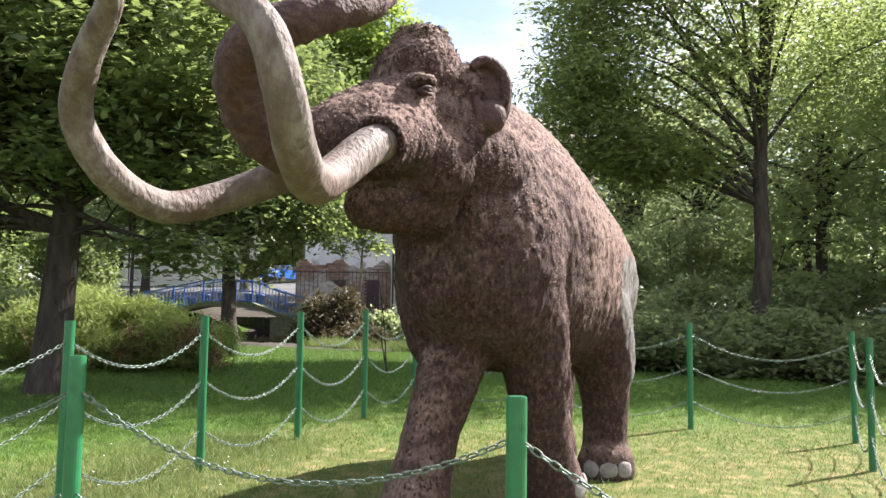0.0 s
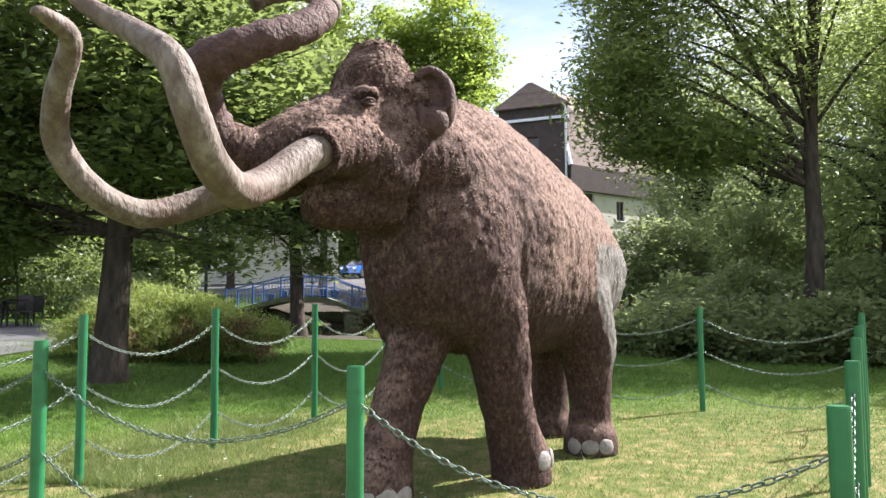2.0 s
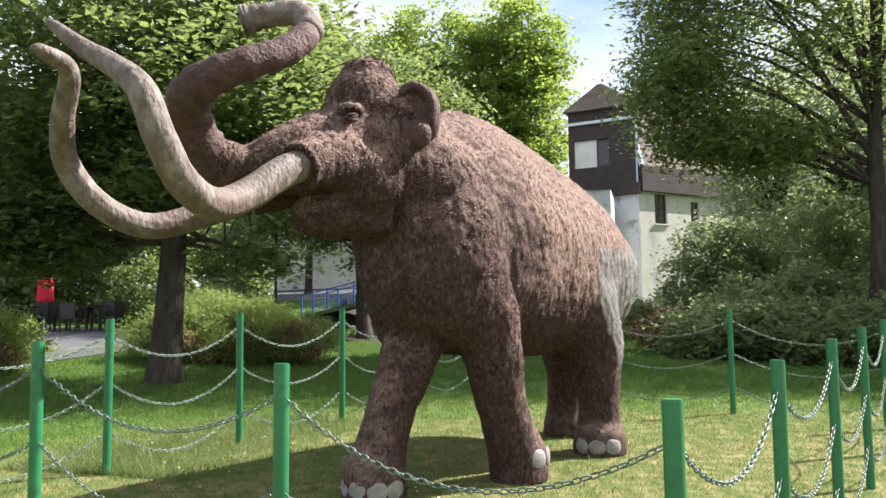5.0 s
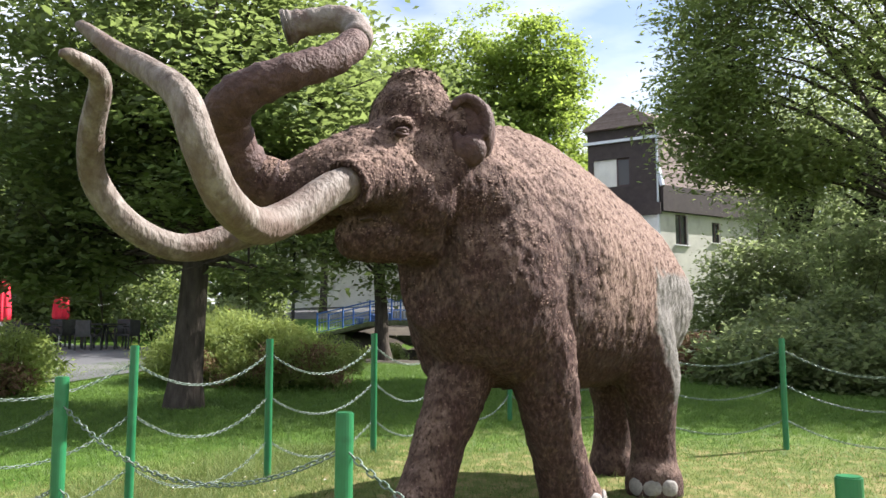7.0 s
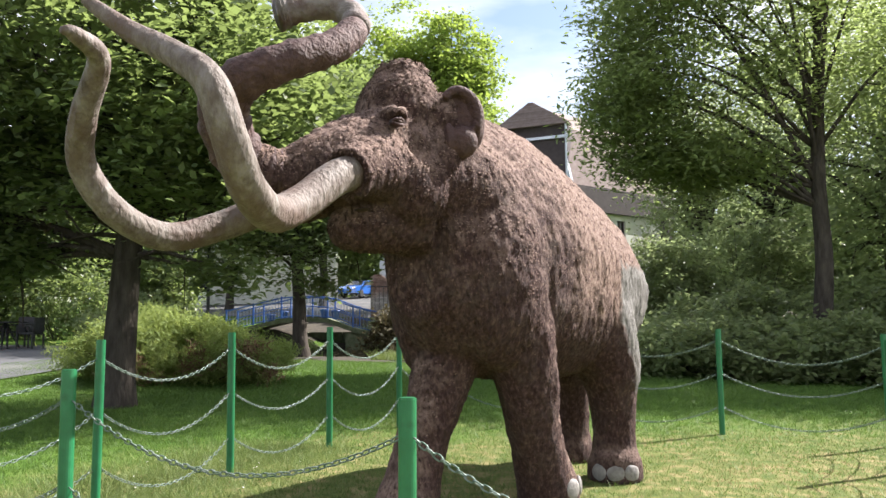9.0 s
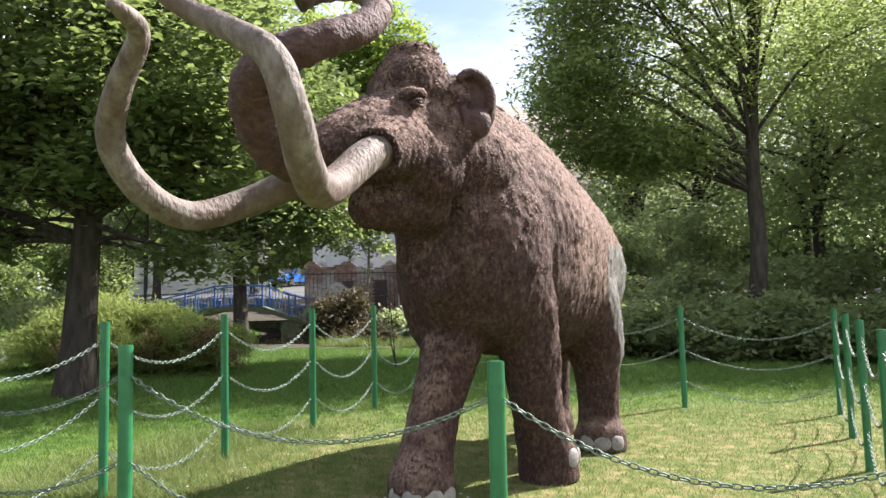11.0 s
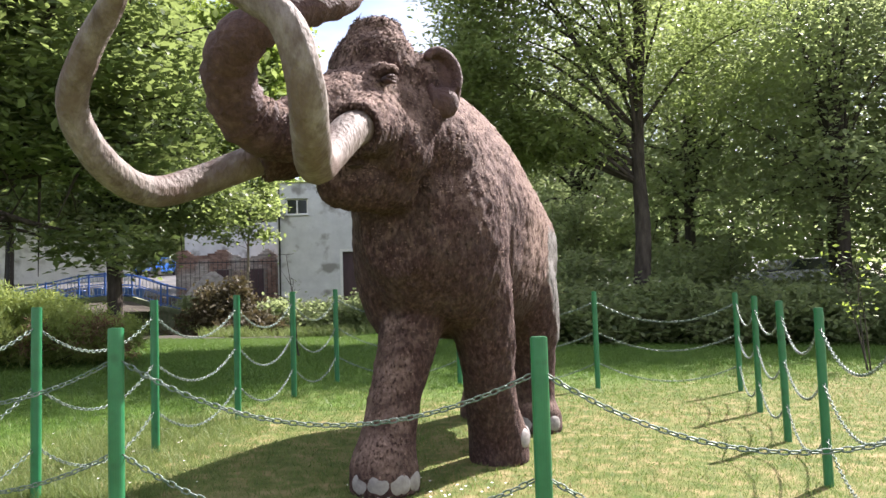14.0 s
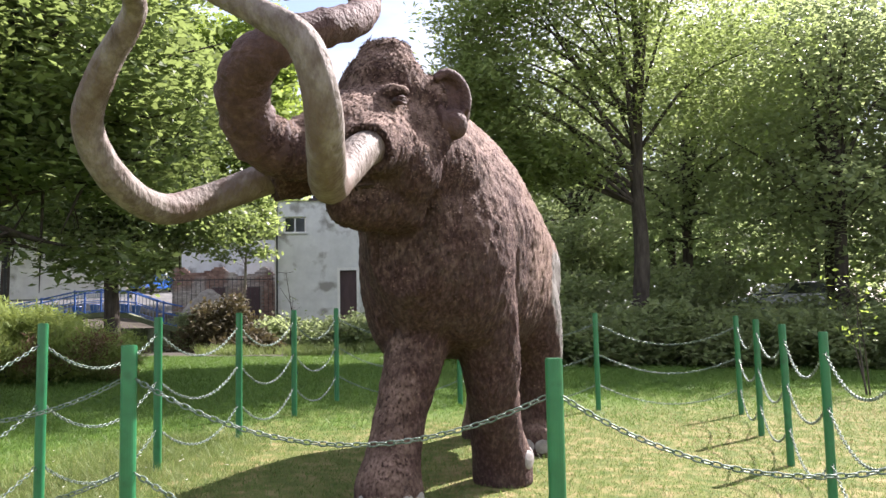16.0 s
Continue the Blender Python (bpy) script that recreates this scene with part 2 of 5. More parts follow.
M_GLASS.node_tree.nodes["Principled BSDF"].inputs["Base Color"].default_value = (0.02, 0.024, 0.028, 1)
M_GLASS.node_tree.nodes["Principled BSDF"].inputs["Roughness"].default_value = 0.06


def fur_material():
    """Reddish-brown painted cement fur, weathered to tan and grey, sunlight painted into the tan, with a bare grey
    patch on the rump.
    """
    m = bpy.data.materials.new("painted_cement_fur")
    m.use_nodes = True
    n, l = m.node_tree.nodes, m.node_tree.links
    b = n["Principled BSDF"]
    g = n.new("ShaderNodeNewGeometry")

    def noise_ramp(scale, stops, stretch=(1, 1, 1), detail=8):
        mp = n.new("ShaderNodeMapping")
        mp.inputs["Scale"].default_value = stretch
        l.new(g.outputs["Position"], mp.inputs["Vector"])
        t = n.new("ShaderNodeTexNoise")
        t.inputs["Scale"].default_value, t.inputs["Detail"].default_value, t.inputs["Roughness"].default_value = scale, detail, 0.7
        l.new(mp.outputs["Vector"], t.inputs["Vector"])
        r = ramp(n, stops)
        l.new(t.outputs["Fac"], r.inputs["Fac"])
        return t, r

    def mix(fac, a, c):
        x = n.new("ShaderNodeMixRGB")
        l.new(fac, x.inputs[0])
        l.new(a, x.inputs[1])
        if isinstance(c, tuple):
            x.inputs[2].default_value = (*c, 1)
        else:
            l.new(c, x.inputs[2])
        return x.outputs["Color"]

    _, base = noise_ramp(34, [(0.34, (0.028, 0.0125, 0.011)), (0.5, (0.060, 0.030, 0.026)), (0.68, (0.150, 0.092, 0.079))], (1, 1, 0.6))
    _, worn = noise_ramp(3.2, [(0.45, (0, 0, 0)), (0.70, (0.55, 0.55, 0.55))])
    _, grey = noise_ramp(32, [(0.40, (0.054, 0.031, 0.026)), (0.68, (0.20, 0.157, 0.132))], (1, 1, 0.5))
    col = mix(worn.outputs["Color"], base.outputs["Color"], grey.outputs["Color"])
    # pinkish tan on back, flank and crown: bleached paint plus sunlight put into the colour
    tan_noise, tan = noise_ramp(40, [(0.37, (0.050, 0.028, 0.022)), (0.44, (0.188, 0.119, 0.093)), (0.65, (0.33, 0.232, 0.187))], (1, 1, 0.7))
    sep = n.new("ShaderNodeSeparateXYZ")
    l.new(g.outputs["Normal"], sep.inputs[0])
    pos = n.new("ShaderNodeSeparateXYZ")
    l.new(g.outputs["Position"], pos.inputs[0])

    def math_node(op, p, q, r=None):
        x = n.new("ShaderNodeMath")
        x.operation = op
        for k, v in enumerate((p, q, r)):
            if v is None:
                continue
            if isinstance(v, (int, float)):
                x.inputs[k].default_value = v
            else:
                l.new(v, x.inputs[k])
        return x.outputs[0]

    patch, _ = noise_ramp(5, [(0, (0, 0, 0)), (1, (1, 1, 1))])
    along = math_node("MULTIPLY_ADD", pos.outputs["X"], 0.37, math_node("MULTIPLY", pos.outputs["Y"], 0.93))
    # lightens the back and upper flank as sun does; chest and legs stay dark
    lit_saddle = math_node("MINIMUM", math_node("SUBTRACT", along, 5.95), math_node("MULTIPLY", math_node("SUBTRACT", pos.outputs["Z"], 1.25), 0.8))
    lit_saddle = math_node("MINIMUM", math_node("MAXIMUM", lit_saddle, 0.0), 0.55)
    up = math_node("ADD", math_node("MULTIPLY_ADD", sep.outputs["Z"], 0.55, patch.outputs["Fac"]), lit_saddle)
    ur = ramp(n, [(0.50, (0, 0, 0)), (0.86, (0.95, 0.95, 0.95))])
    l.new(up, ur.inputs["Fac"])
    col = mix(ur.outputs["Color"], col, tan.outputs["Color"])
    # bare cement where the fur has come off the rump
    edge, _ = noise_ramp(6, [(0, (0, 0, 0)), (1, (1, 1, 1))])
    wob = math_node("MULTIPLY_ADD", edge.outputs["Fac"], 0.34, -0.17)
    low = math_node("MAXIMUM", math_node("SUBTRACT", 1.55, pos.outputs["Z"]), 0.0)
    back = math_node("SUBTRACT", math_node("ADD", along, wob), math_node("MULTIPLY_ADD", low, 0.55, 7.16))
    top = math_node("SUBTRACT", math_node("ADD", wob, 2.08), pos.outputs["Z"])
    across = math_node("SUBTRACT", math_node("MULTIPLY", pos.outputs["X"], 0.93), math_node("MULTIPLY_ADD", pos.outputs["Y"], 0.37, -1.51))
    inside = math_node("MINIMUM", math_node("MINIMUM", back, top), math_node("MINIMUM", math_node("SUBTRACT", pos.outputs["Z"], 0.85), across))
    pr = ramp(n, [(0.0, (0, 0, 0)), (0.07, (1, 1, 1))])
    l.new(inside, pr.inputs["Fac"])
    _, cement = noise_ramp(14, [(0.3, (0.125, 0.115, 0.105)), (0.5, (0.19, 0.178, 0.163)), (0.68, (0.27, 0.258, 0.24))])
    col = mix(pr.outputs["Color"], col, cement.outputs["Color"])
    rnd = n.new("ShaderNodeMapRange")
    rnd.inputs["To Min"].default_value, rnd.inputs["To Max"].default_value = 0.80, 1.15
    l.new(g.outputs["Random Per Island"], rnd.inputs["Value"])
    hs = n.new("ShaderNodeHueSaturation")
    l.new(rnd.outputs["Result"], hs.inputs["Value"])
    l.new(col, hs.inputs["Color"])
    l.new(hs.outputs["Color"], b.inputs["Base Color"])
    b.inputs["Roughness"].default_value = 0.85
    b.inputs["Specular IOR Level"].default_value = 0.25
    bt, _ = noise_ramp(46, [(0, (0, 0, 0)), (1, (1, 1, 1))], (1, 1, 0.45))
    bp = n.new("ShaderNodeBump")
    bp.inputs["Strength"].default_value, bp.inputs["Distance"].default_value = 1.0, 0.018
    l.new(bt.outputs["Fac"], bp.inputs["Height"])
    pits = ramp(n, [(0.33, (0, 0, 0)), (0.45, (1, 1, 1))])
    l.new(tan_noise.outputs["Fac"], pits.inputs["Fac"])
    bp2 = n.new("ShaderNodeBump")
    bp2.inputs["Strength"].default_value, bp2.inputs["Distance"].default_value = 0.9, 0.012
    l.new(pits.outputs["Color"], bp2.inputs["Height"])
    l.new(bp.outputs["Normal"], bp2.inputs["Normal"])
    l.new(bp2.outputs["Normal"], b.inputs["Normal"])
    return m


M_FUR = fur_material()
M_SKIN = surface("painted_cement_skin", [(0.3, (0.035, 0.016, 0.014)), (0.55, (0.068, 0.035, 0.030)), (0.8, (0.14, 0.09, 0.075))], scale=16, rough=0.75, bump=0.8, bump_scale=34, second=(4, 0.60, 0.80, (0.15, 0.105, 0.09)), distance=0.03)
M_EAR = surface("dark_ear_skin", [(0.3, (0.036, 0.017, 0.015)), (0.65, (0.075, 0.039, 0.033)), (0.85, (0.15, 0.10, 0.085))], scale=14, rough=0.75, bump=0.8, bump_scale=34, distance=0.03)
M_SKIN_GREY = surface("bare_grey_trunk_tip", [(0.3, (0.115, 0.095, 0.084)), (0.7, (0.235, 0.21, 0.19))], scale=12, rough=0.8, bump=0.8, bump_scale=34, second=(5, 0.48, 0.66, (0.10, 0.062, 0.052)))
M_TUSK = surface("weathered_ivory_paint", [(0.3, (0.070, 0.050, 0.040)), (0.48, (0.135, 0.110, 0.093)), (0.7, (0.235, 0.210, 0.188))], scale=15, rough=0.68, bump=0.9, bump_scale=34, second=(2.6, 0.46, 0.64, (0.105, 0.072, 0.058)), spec=0.3, stretch=(1, 1, 0.5))
M_NAIL = surface("grey_white_toenail", [(0.3, (0.15, 0.135, 0.125)), (0.7, (0.30, 0.285, 0.265))], scale=12, rough=0.7, bump=0.4)
M_MOUTH = surface("dark_mouth", [(0.3, (0.02, 0.012, 0.011)), (0.7, (0.05, 0.028, 0.025))], scale=9, rough=0.7, bump=0.3)

# ---- builders ----


def ground_z(x, y):
    """Height of the park's ground: a lawn that rises gently away from the path, with a stream bed across it."""
    xs = 14 * math.tanh(x / 14)
    ys = y if y < 50 else 50 + 22 * math.tanh((y - 50) / 22)
    ys = max(ys, -25)
    z = -0.226 - 0.031 * xs + 0.0445 * ys
    if -40 < x < 6:
        side = 1 / (1 + math.exp((x - 1.5) * 1.5))
        z -= 1.4 * side * math.exp(-(((y - 35.0) / 5.0) ** 4))
        # the lawn levels out towards the stream
        if 17 < y < 48:
            fade = 1 if y < 40 else (48 - y) / 8
            z -= side * fade * 0.055 * (min(y, 34) - 17) / (1 + math.exp(-(x + 11) * 1.5))
    if abs(x - 16.7) < 12 and abs(y - 27.6) < 10:
        z += 0.45 * math.exp(-((x - 16.7) / 5) ** 2 - ((y - 27.6) / 4) ** 2)
    if y > 44 and x < 0:
        z += 0.06 * min(y - 44, 26) * min(-x / 6, 1)
    return z


def link_mesh(name, verts, faces, material, smooth=False):
    me = bpy.data.meshes.new(name)
    if isinstance(verts, np.ndarray):
        k = faces.shape[1]
        me.vertices.add(len(verts))
        me.vertices.foreach_set("co", verts.astype(np.float32).ravel())
        me.loops.add(faces.size)
        me.loops.foreach_set("vertex_index", faces.astype(np.int32).ravel())
        me.polygons.add(len(faces))
        me.polygons.foreach_set("loop_start", np.arange(0, faces.size, k, dtype=np.int32))
        me.polygons.foreach_set("loop_total", np.full(len(faces), k, dtype=np.int32))
        me.update(calc_edges=True)
    else:
        me.from_pydata(verts, [], faces)
    if smooth:
        me.polygons.foreach_set("use_smooth", [True] * len(me.polygons))
    if material:
        me.materials.append(material)
    return me


def part(name, bm, material, parent, label="", smooth=False):
    """Links a bmesh or a mesh as one object under a thing or a part."""
    if isinstance(bm, bmesh.types.BMesh):
        me = bpy.data.meshes.new(name)
        bmesh.ops.recalc_face_normals(bm, faces=bm.faces)
        bm.to_mesh(me)
        bm.free()
        me.materials.append(material)
        if smooth:
            me.polygons.foreach_set("use_smooth", [True] * len(me.polygons))
    else:
        me = bm
    ob = new(name, me)
    ob.parent = parent
    if label:
        ob["label"] = label
    return ob


def thing(name, x, y, z, label, category, group="", kind="", turn=0.0):
    ob = new(name)
    ob.matrix_basis = pose(x, y, z, 0, 0, turn)
    return tagged(ob, label, category, group, kind)


def box(bm, x0, x1, y0, y1, z0, z1, bevel=0.0):
    r = bmesh.ops.create_cube(bm, size=1.0, matrix=Matrix.LocRotScale(((x0 + x1) / 2, (y0 + y1) / 2, (z0 + z1) / 2), None, (x1 - x0, y1 - y0, z1 - z0)))
    if bevel:
        edges = {e for v in r["verts"] for e in v.link_edges}
        bmesh.ops.bevel(bm, geom=list(edges), offset=bevel, segments=2, affect="EDGES")
    return bm


def a_box(*args, bevel=0.0):
    return box(bmesh.new(), *args, bevel=bevel)


def curve_points(ctrl, per=6):
    """A smooth line through control points; works for any number of columns."""
    c = np.asarray(ctrl, float)
    q = np.vstack([2 * c[0] - c[1], c, 2 * c[-1] - c[-2]])
    out = []
    for i in range(1, len(q) - 2):
        a, b, d, e = q[i - 1], q[i], q[i + 1], q[i + 2]
        for k in range(per):
            t = k / per
            out.append(0.5 * (2 * b + (d - a) * t + (2 * a - 5 * b + 4 * d - e) * t * t + (3 * b - a - 3 * d + e) * t ** 3))
    out.append(q[-2])
    return np.array(out)


def tube(path, radii, sides=8, squash=None):
    """Vertices and faces (lists) of a capped tube along a path."""
    path = np.asarray(path, float)
    n = len(path)
    tang = np.gradient(path, axis=0)
    tang /= np.linalg.norm(tang, axis=1)[:, None] + 1e-9
    ref = np.array([0.31, 0.17, 0.94]) if abs(tang[0][2]) < 0.8 else np.array([0.94, 0.3, 0.12])
    verts, faces = [], []
    u = np.cross(tang[0], ref)
    u /= np.linalg.norm(u)
    for i in range(n):
        u = u - tang[i] * np.dot(u, tang[i])
        u /= np.linalg.norm(u)
        w = np.cross(tang[i], u)
        for k in range(sides):
            a = 2 * math.pi * k / sides
            verts.append(tuple(path[i] + radii[i] * (math.cos(a) * u + math.sin(a) * w)))
    for i in range(n - 1):
        for k in range(sides):
            k2 = (k + 1) % sides
            faces.append((i * sides + k, i * sides + k2, (i + 1) * sides + k2, (i + 1) * sides + k))
    faces.append(tuple(range(sides))[::-1])
    faces.append(tuple((n - 1) * sides + k for k in range(sides)))
    return verts, faces


def grooved(path, radii, sides, depth, seed):
    """A tube whose skin is split by lengthwise grooves that wander slowly round it."""
    verts, faces = tube(path, radii, sides)
    out = []
    for i, c in enumerate(path):
        for k in range(sides):
            a = 2 * math.pi * k / sides
            g = noise.noise((3.2 * math.cos(a) + seed, 3.2 * math.sin(a), i * 0.10)) + 0.6 * noise.noise((7 * math.cos(a), 7 * math.sin(a) + seed, i * 0.22))
            p = np.asarray(verts[i * sides + k])
            out.append(tuple(c + (p - c) * (1 + depth * g)))
    return out, faces


def join_lists(pieces):
    verts, faces = [], []
    for v, f in pieces:
        o = len(verts)
        verts.extend(v)
        faces.extend(tuple(i + o for i in q) for q in f)
    return verts, faces


def leaves(rng, centres, length, width, up=0.6, droop=0.2, vary=0.35):
    """Folded leaves, one quad each, as numpy vertices and faces."""
    n = len(centres)
    d = rng.normal(size=(n, 3))
    d[:, 2] = d[:, 2] * (1 - up) - droop
    d /= np.linalg.norm(d, axis=1)[:, None] + 1e-9
    s = np.cross(d, np.array([0.0, 0.0, 1.0]) + rng.normal(size=(n, 3)) * (1.1 - up))
    s /= np.linalg.norm(s, axis=1)[:, None] + 1e-9
    nn = np.cross(s, d)
    size = (1 + vary * rng.uniform(-1, 1, size=(n, 1)))
    L, W = length * size / 2, width * size / 2
    v = np.empty((n, 4, 3))
    v[:, 0] = centres - d * L
    v[:, 1] = centres + s * W + nn * W * 0.35
    v[:, 2] = centres + d * L
    v[:, 3] = centres - s * W + nn * W * 0.35
    return v.reshape(-1, 3), np.arange(n * 4).reshape(n, 4)


def in_ellipsoids(rng, n, blobs, shell=0.45):
    """Random points in a set of ellipsoids (cx, cy, cz, rx, ry, rz), more of them towards the outside."""
    blobs = np.asarray(blobs, float)
    vol = blobs[:, 3] * blobs[:, 4] * blobs[:, 5]
    pick = rng.choice(len(blobs), size=n, p=vol / vol.sum())
    d = rng.normal(size=(n, 3))
    d /= np.linalg.norm(d, axis=1)[:, None]
    r = rng.uniform(size=(n, 1)) ** shell
    return blobs[pick, :3] + d * r * blobs[pick, 3:]


def clumped(rng, clumps, per, spread, flat=0.45):
    c = np.repeat(clumps, per, axis=0)
    off = rng.normal(size=c.shape) * np.array([spread, spread, spread * flat])
    return c + off


def tree(name, label, x, y, trunk_r, trunk_top, blobs, n_clumps, per, spread, leaf, material, bark, seed, lean=(0, 0), limbs=26, fork=None, up=0.6, sprays=(), stout=1.0):
    """A tapered trunk with limbs, and a crown of leaves in clumps; the blobs are metres from the foot of the tree."""
    rng = np.random.default_rng(seed)
    z0 = ground_z(x, y)
    t = thing(name, x, y, z0, label, "tree")
    fork = fork or trunk_top * 0.45
    ctrl = [(0, 0, -0.3, trunk_r * 1.55), (lean[0] * 0.02, lean[1] * 0.02, 0.12, trunk_r * 1.3), (lean[0] * 0.1, lean[1] * 0.1, 0.6, trunk_r * 1.05)]
    for k in range(1, 7):
        f = k / 6
        ctrl.append((lean[0] * f + rng.normal() * 0.05, lean[1] * f + rng.normal() * 0.05, 0.6 + (trunk_top - 0.6) * f, trunk_r * (1 - 0.82 * f ** 1.2)))
    line = curve_points(ctrl, 4)
    clumps = in_ellipsoids(rng, n_clumps, blobs)
    # low hanging sprays of leaves, each on a thin branch
    for *blob, n in sprays:
        clumps = np.concatenate([in_ellipsoids(rng, n, [blob]), clumps])
    pieces = [tube(line[:, :3], line[:, 3], 12)]
    order = list(rng.permutation(n_clumps)[:limbs]) + [0, 3] * bool(sprays)
    for i in order:
        tip = clumps[i]
        h = min(max(fork + (tip[2] - fork) * rng.uniform(0.05, 0.75), fork * rng.uniform(0.9, 1.25)), trunk_top * 0.95)
        j = int(np.argmin(np.abs(line[:, 2] - h)))
        a = line[j, :3]
        mid = a + (tip - a) * 0.5 + np.array([0, 0, 0.10 * np.linalg.norm(tip - a)]) + rng.normal(size=3) * 0.12
        r0 = stout * min(line[j, 3] * 0.6, 0.022 * np.linalg.norm(tip - a) + 0.02)
        br = curve_points([(*a, r0), (*mid, r0 * 0.6), (*tip, 0.008)], 4)
        pieces.append(tube(br[:, :3], br[:, 3], 6))
        for _ in range(2):
            k = rng.integers(3, 7)
            tw = br[k, :3] + rng.normal(size=3) * 0.5
            pieces.append(tube([br[k, :3], (br[k, :3] + tw) / 2 + rng.normal(size=3) * 0.05, tw], [r0 * 0.4, r0 * 0.25, 0.005], 5))
    v, f = join_lists(pieces)
    part("trunk", link_mesh("trunk", v, f, bark, True), None, t)
    pts = clumped(rng, clumps, per, spread)
    lv, lf = leaves(rng, pts, leaf[0], leaf[1], up=up)
    part("crown", link_mesh("crown", lv, lf, material), None, t)
    return t


def shrub(name, label, x, y, blobs, n_clumps, per, spread, leaf, material, seed, stems=8, up=0.4, droop=0.0, category="bush", extra=None, shell=0.4):
    rng = np.random.default_rng(seed)
    z0 = ground_z(x, y)
    t = thing(name, x, y, z0, label, category)
    clumps = in_ellipsoids(rng, n_clumps, blobs, shell)
    clumps = clumps[clumps[:, 2] > 0.03]
    if stems:
        pieces = []
        for i in rng.permutation(len(clumps))[:stems]:
            foot = clumps[i] * np.array([0.25, 0.25, 0])
            foot[2] = -0.1
            pieces.append(tube(curve_points([foot, (foot + clumps[i]) / 2 + rng.normal(size=3) * 0.06, clumps[i]], 3), np.linspace(0.022, 0.006, 7), 5))
        v, f = join_lists(pieces)
        part("stem", link_mesh("stem", v, f, M_BARK), None, t)
    lv, lf = leaves(rng, clumped(rng, clumps, per, spread, 0.7), leaf[0], leaf[1], up=up, droop=droop)
    part("foliage", link_mesh("foliage", lv, lf, material), None, t)
    if extra:
        blobs2, n2, mat2 = extra
        c2 = in_ellipsoids(rng, n2, blobs2)
        lv, lf = leaves(rng, clumped(rng, c2, per, spread, 0.7), leaf[0], leaf[1], up=up, droop=droop)
        part("dry_foliage", link_mesh("dry_foliage", lv, lf, mat2), None, t, "dry brown twigs and needles")
    return t


# ---- ground ----
def build_ground():
    xs = sorted({round(v, 2) for v in np.concatenate([np.linspace(-400, -60, 8), np.linspace(-56, -14, 22), np.linspace(-13, 14, 90), np.linspace(16, 60, 20), np.linspace(70, 400, 8)])})
    ys = sorted({round(v, 2) for v in np.concatenate([np.linspace(-300, -30, 6), np.linspace(-26, 0, 14), np.linspace(0.3, 24, 90), np.linspace(25, 60, 50), np.linspace(64, 600, 14)])})
    verts = []
    for y in ys:
        for x in xs:
            z = ground_z(x, y)
            if -13 < x < 14 and 0 < y < 24:
                z += 0.02 * noise.noise((x * 1.3, y * 1.3, 0)) + 0.008 * noise.noise((x * 5, y * 5, 3))
            verts.append((x, y, z))
    nx = len(xs)
    faces = [(j * nx + i, j * nx + i + 1, (j + 1) * nx + i + 1, (j + 1) * nx + i) for j in range(len(ys) - 1) for i in range(nx - 1)]
    return tagged(new("ground", link_mesh("ground", verts, faces, M_LAWN, True)), "park lawn of short green grass with dry patches", "ground", kind="structure")


build_ground()


def sheet(name, outline_fn, material, lift, label, category, nu=30, nv=12):
    verts = []
    for j in range(nv + 1):
        for i in range(nu + 1):
            x, y = outline_fn(i / nu, j / nv)
            verts.append((x, y, ground_z(x, y) + lift))
    faces = [(j * (nu + 1) + i, j * (nu + 1) + i + 1, (j + 1) * (nu + 1) + i + 1, (j + 1) * (nu + 1) + i) for j in range(nv) for i in range(nu)]
    return tagged(new(name, link_mesh(name, verts, faces, material, True)), label, category, kind="structure")


sheet("road", lambda u, v: (-45 + 36 * u, 13.6 + 2.2 * (1 - u) + 9.5 * v - 0.5 * u), M_ASPHALT, 0.03, "worn grey asphalt drive beside the lawn", "road")

# ---- the mammoth statue ----
HEAD_L = np.array([0.77, -0.64, 0.0])
BODY_F = np.array([-0.37, -0.93, 0.0])
BODY_L = np.array([0.93, -0.37, 0.0])
BODY_O = np.array([0.85, 6.50, 0.0])


def body_at(u, v, z):
    return BODY_O + u * BODY_F + v * BODY_L + np.array([0, 0, z])


def loft(sections, sides=28, power=1.0, crest=1.0):
    """A closed body through elliptic sections (centre, first and second half-axis); crest narrows the upper half to a ridge."""
    verts, faces = [], []
    for c, a, b in sections:
        c, a, b = np.asarray(c, float), np.asarray(a, float), np.asarray(b, float)
        for k in range(sides):
            t = 2 * math.pi * k / sides
            ct, st = math.cos(t), math.sin(t)
            p = crest if st > 0 else power
            ct, st = math.copysign(abs(ct) ** p, ct), math.copysign(abs(st) ** p, st)
            verts.append(tuple(c + ct * a + st * b))
    n = len(sections)
    for i in range(n - 1):
        for k in range(sides):
            k2 = (k + 1) % sides
            faces.append((i * sides + k, i * sides + k2, (i + 1) * sides + k2, (i + 1) * sides + k))
    faces.append(tuple(range(sides))[::-1])
    faces.append(tuple((n - 1) * sides + k for k in range(sides)))
    return verts, faces


def limb(ctrl, sides=20, per=5):
    line = curve_points(ctrl, per)
    return tube(line[:, :3], line[:, 3], sides)


def ball(c, rx, ry, rz, turn=0.0, tilt=0.0, sub=3):
    bm = bmesh.new()
    m = pose(*c, tilt, 0, turn) @ Matrix.Diagonal((rx, ry, rz, 1))
    bmesh.ops.create_icosphere(bm, subdivisions=sub, radius=1.0, matrix=m)
    v = [tuple(p.co) for p in bm.verts]
    f = [tuple(p.index for p in q.verts) for q in bm.faces]
    bm.free()
    return v, f


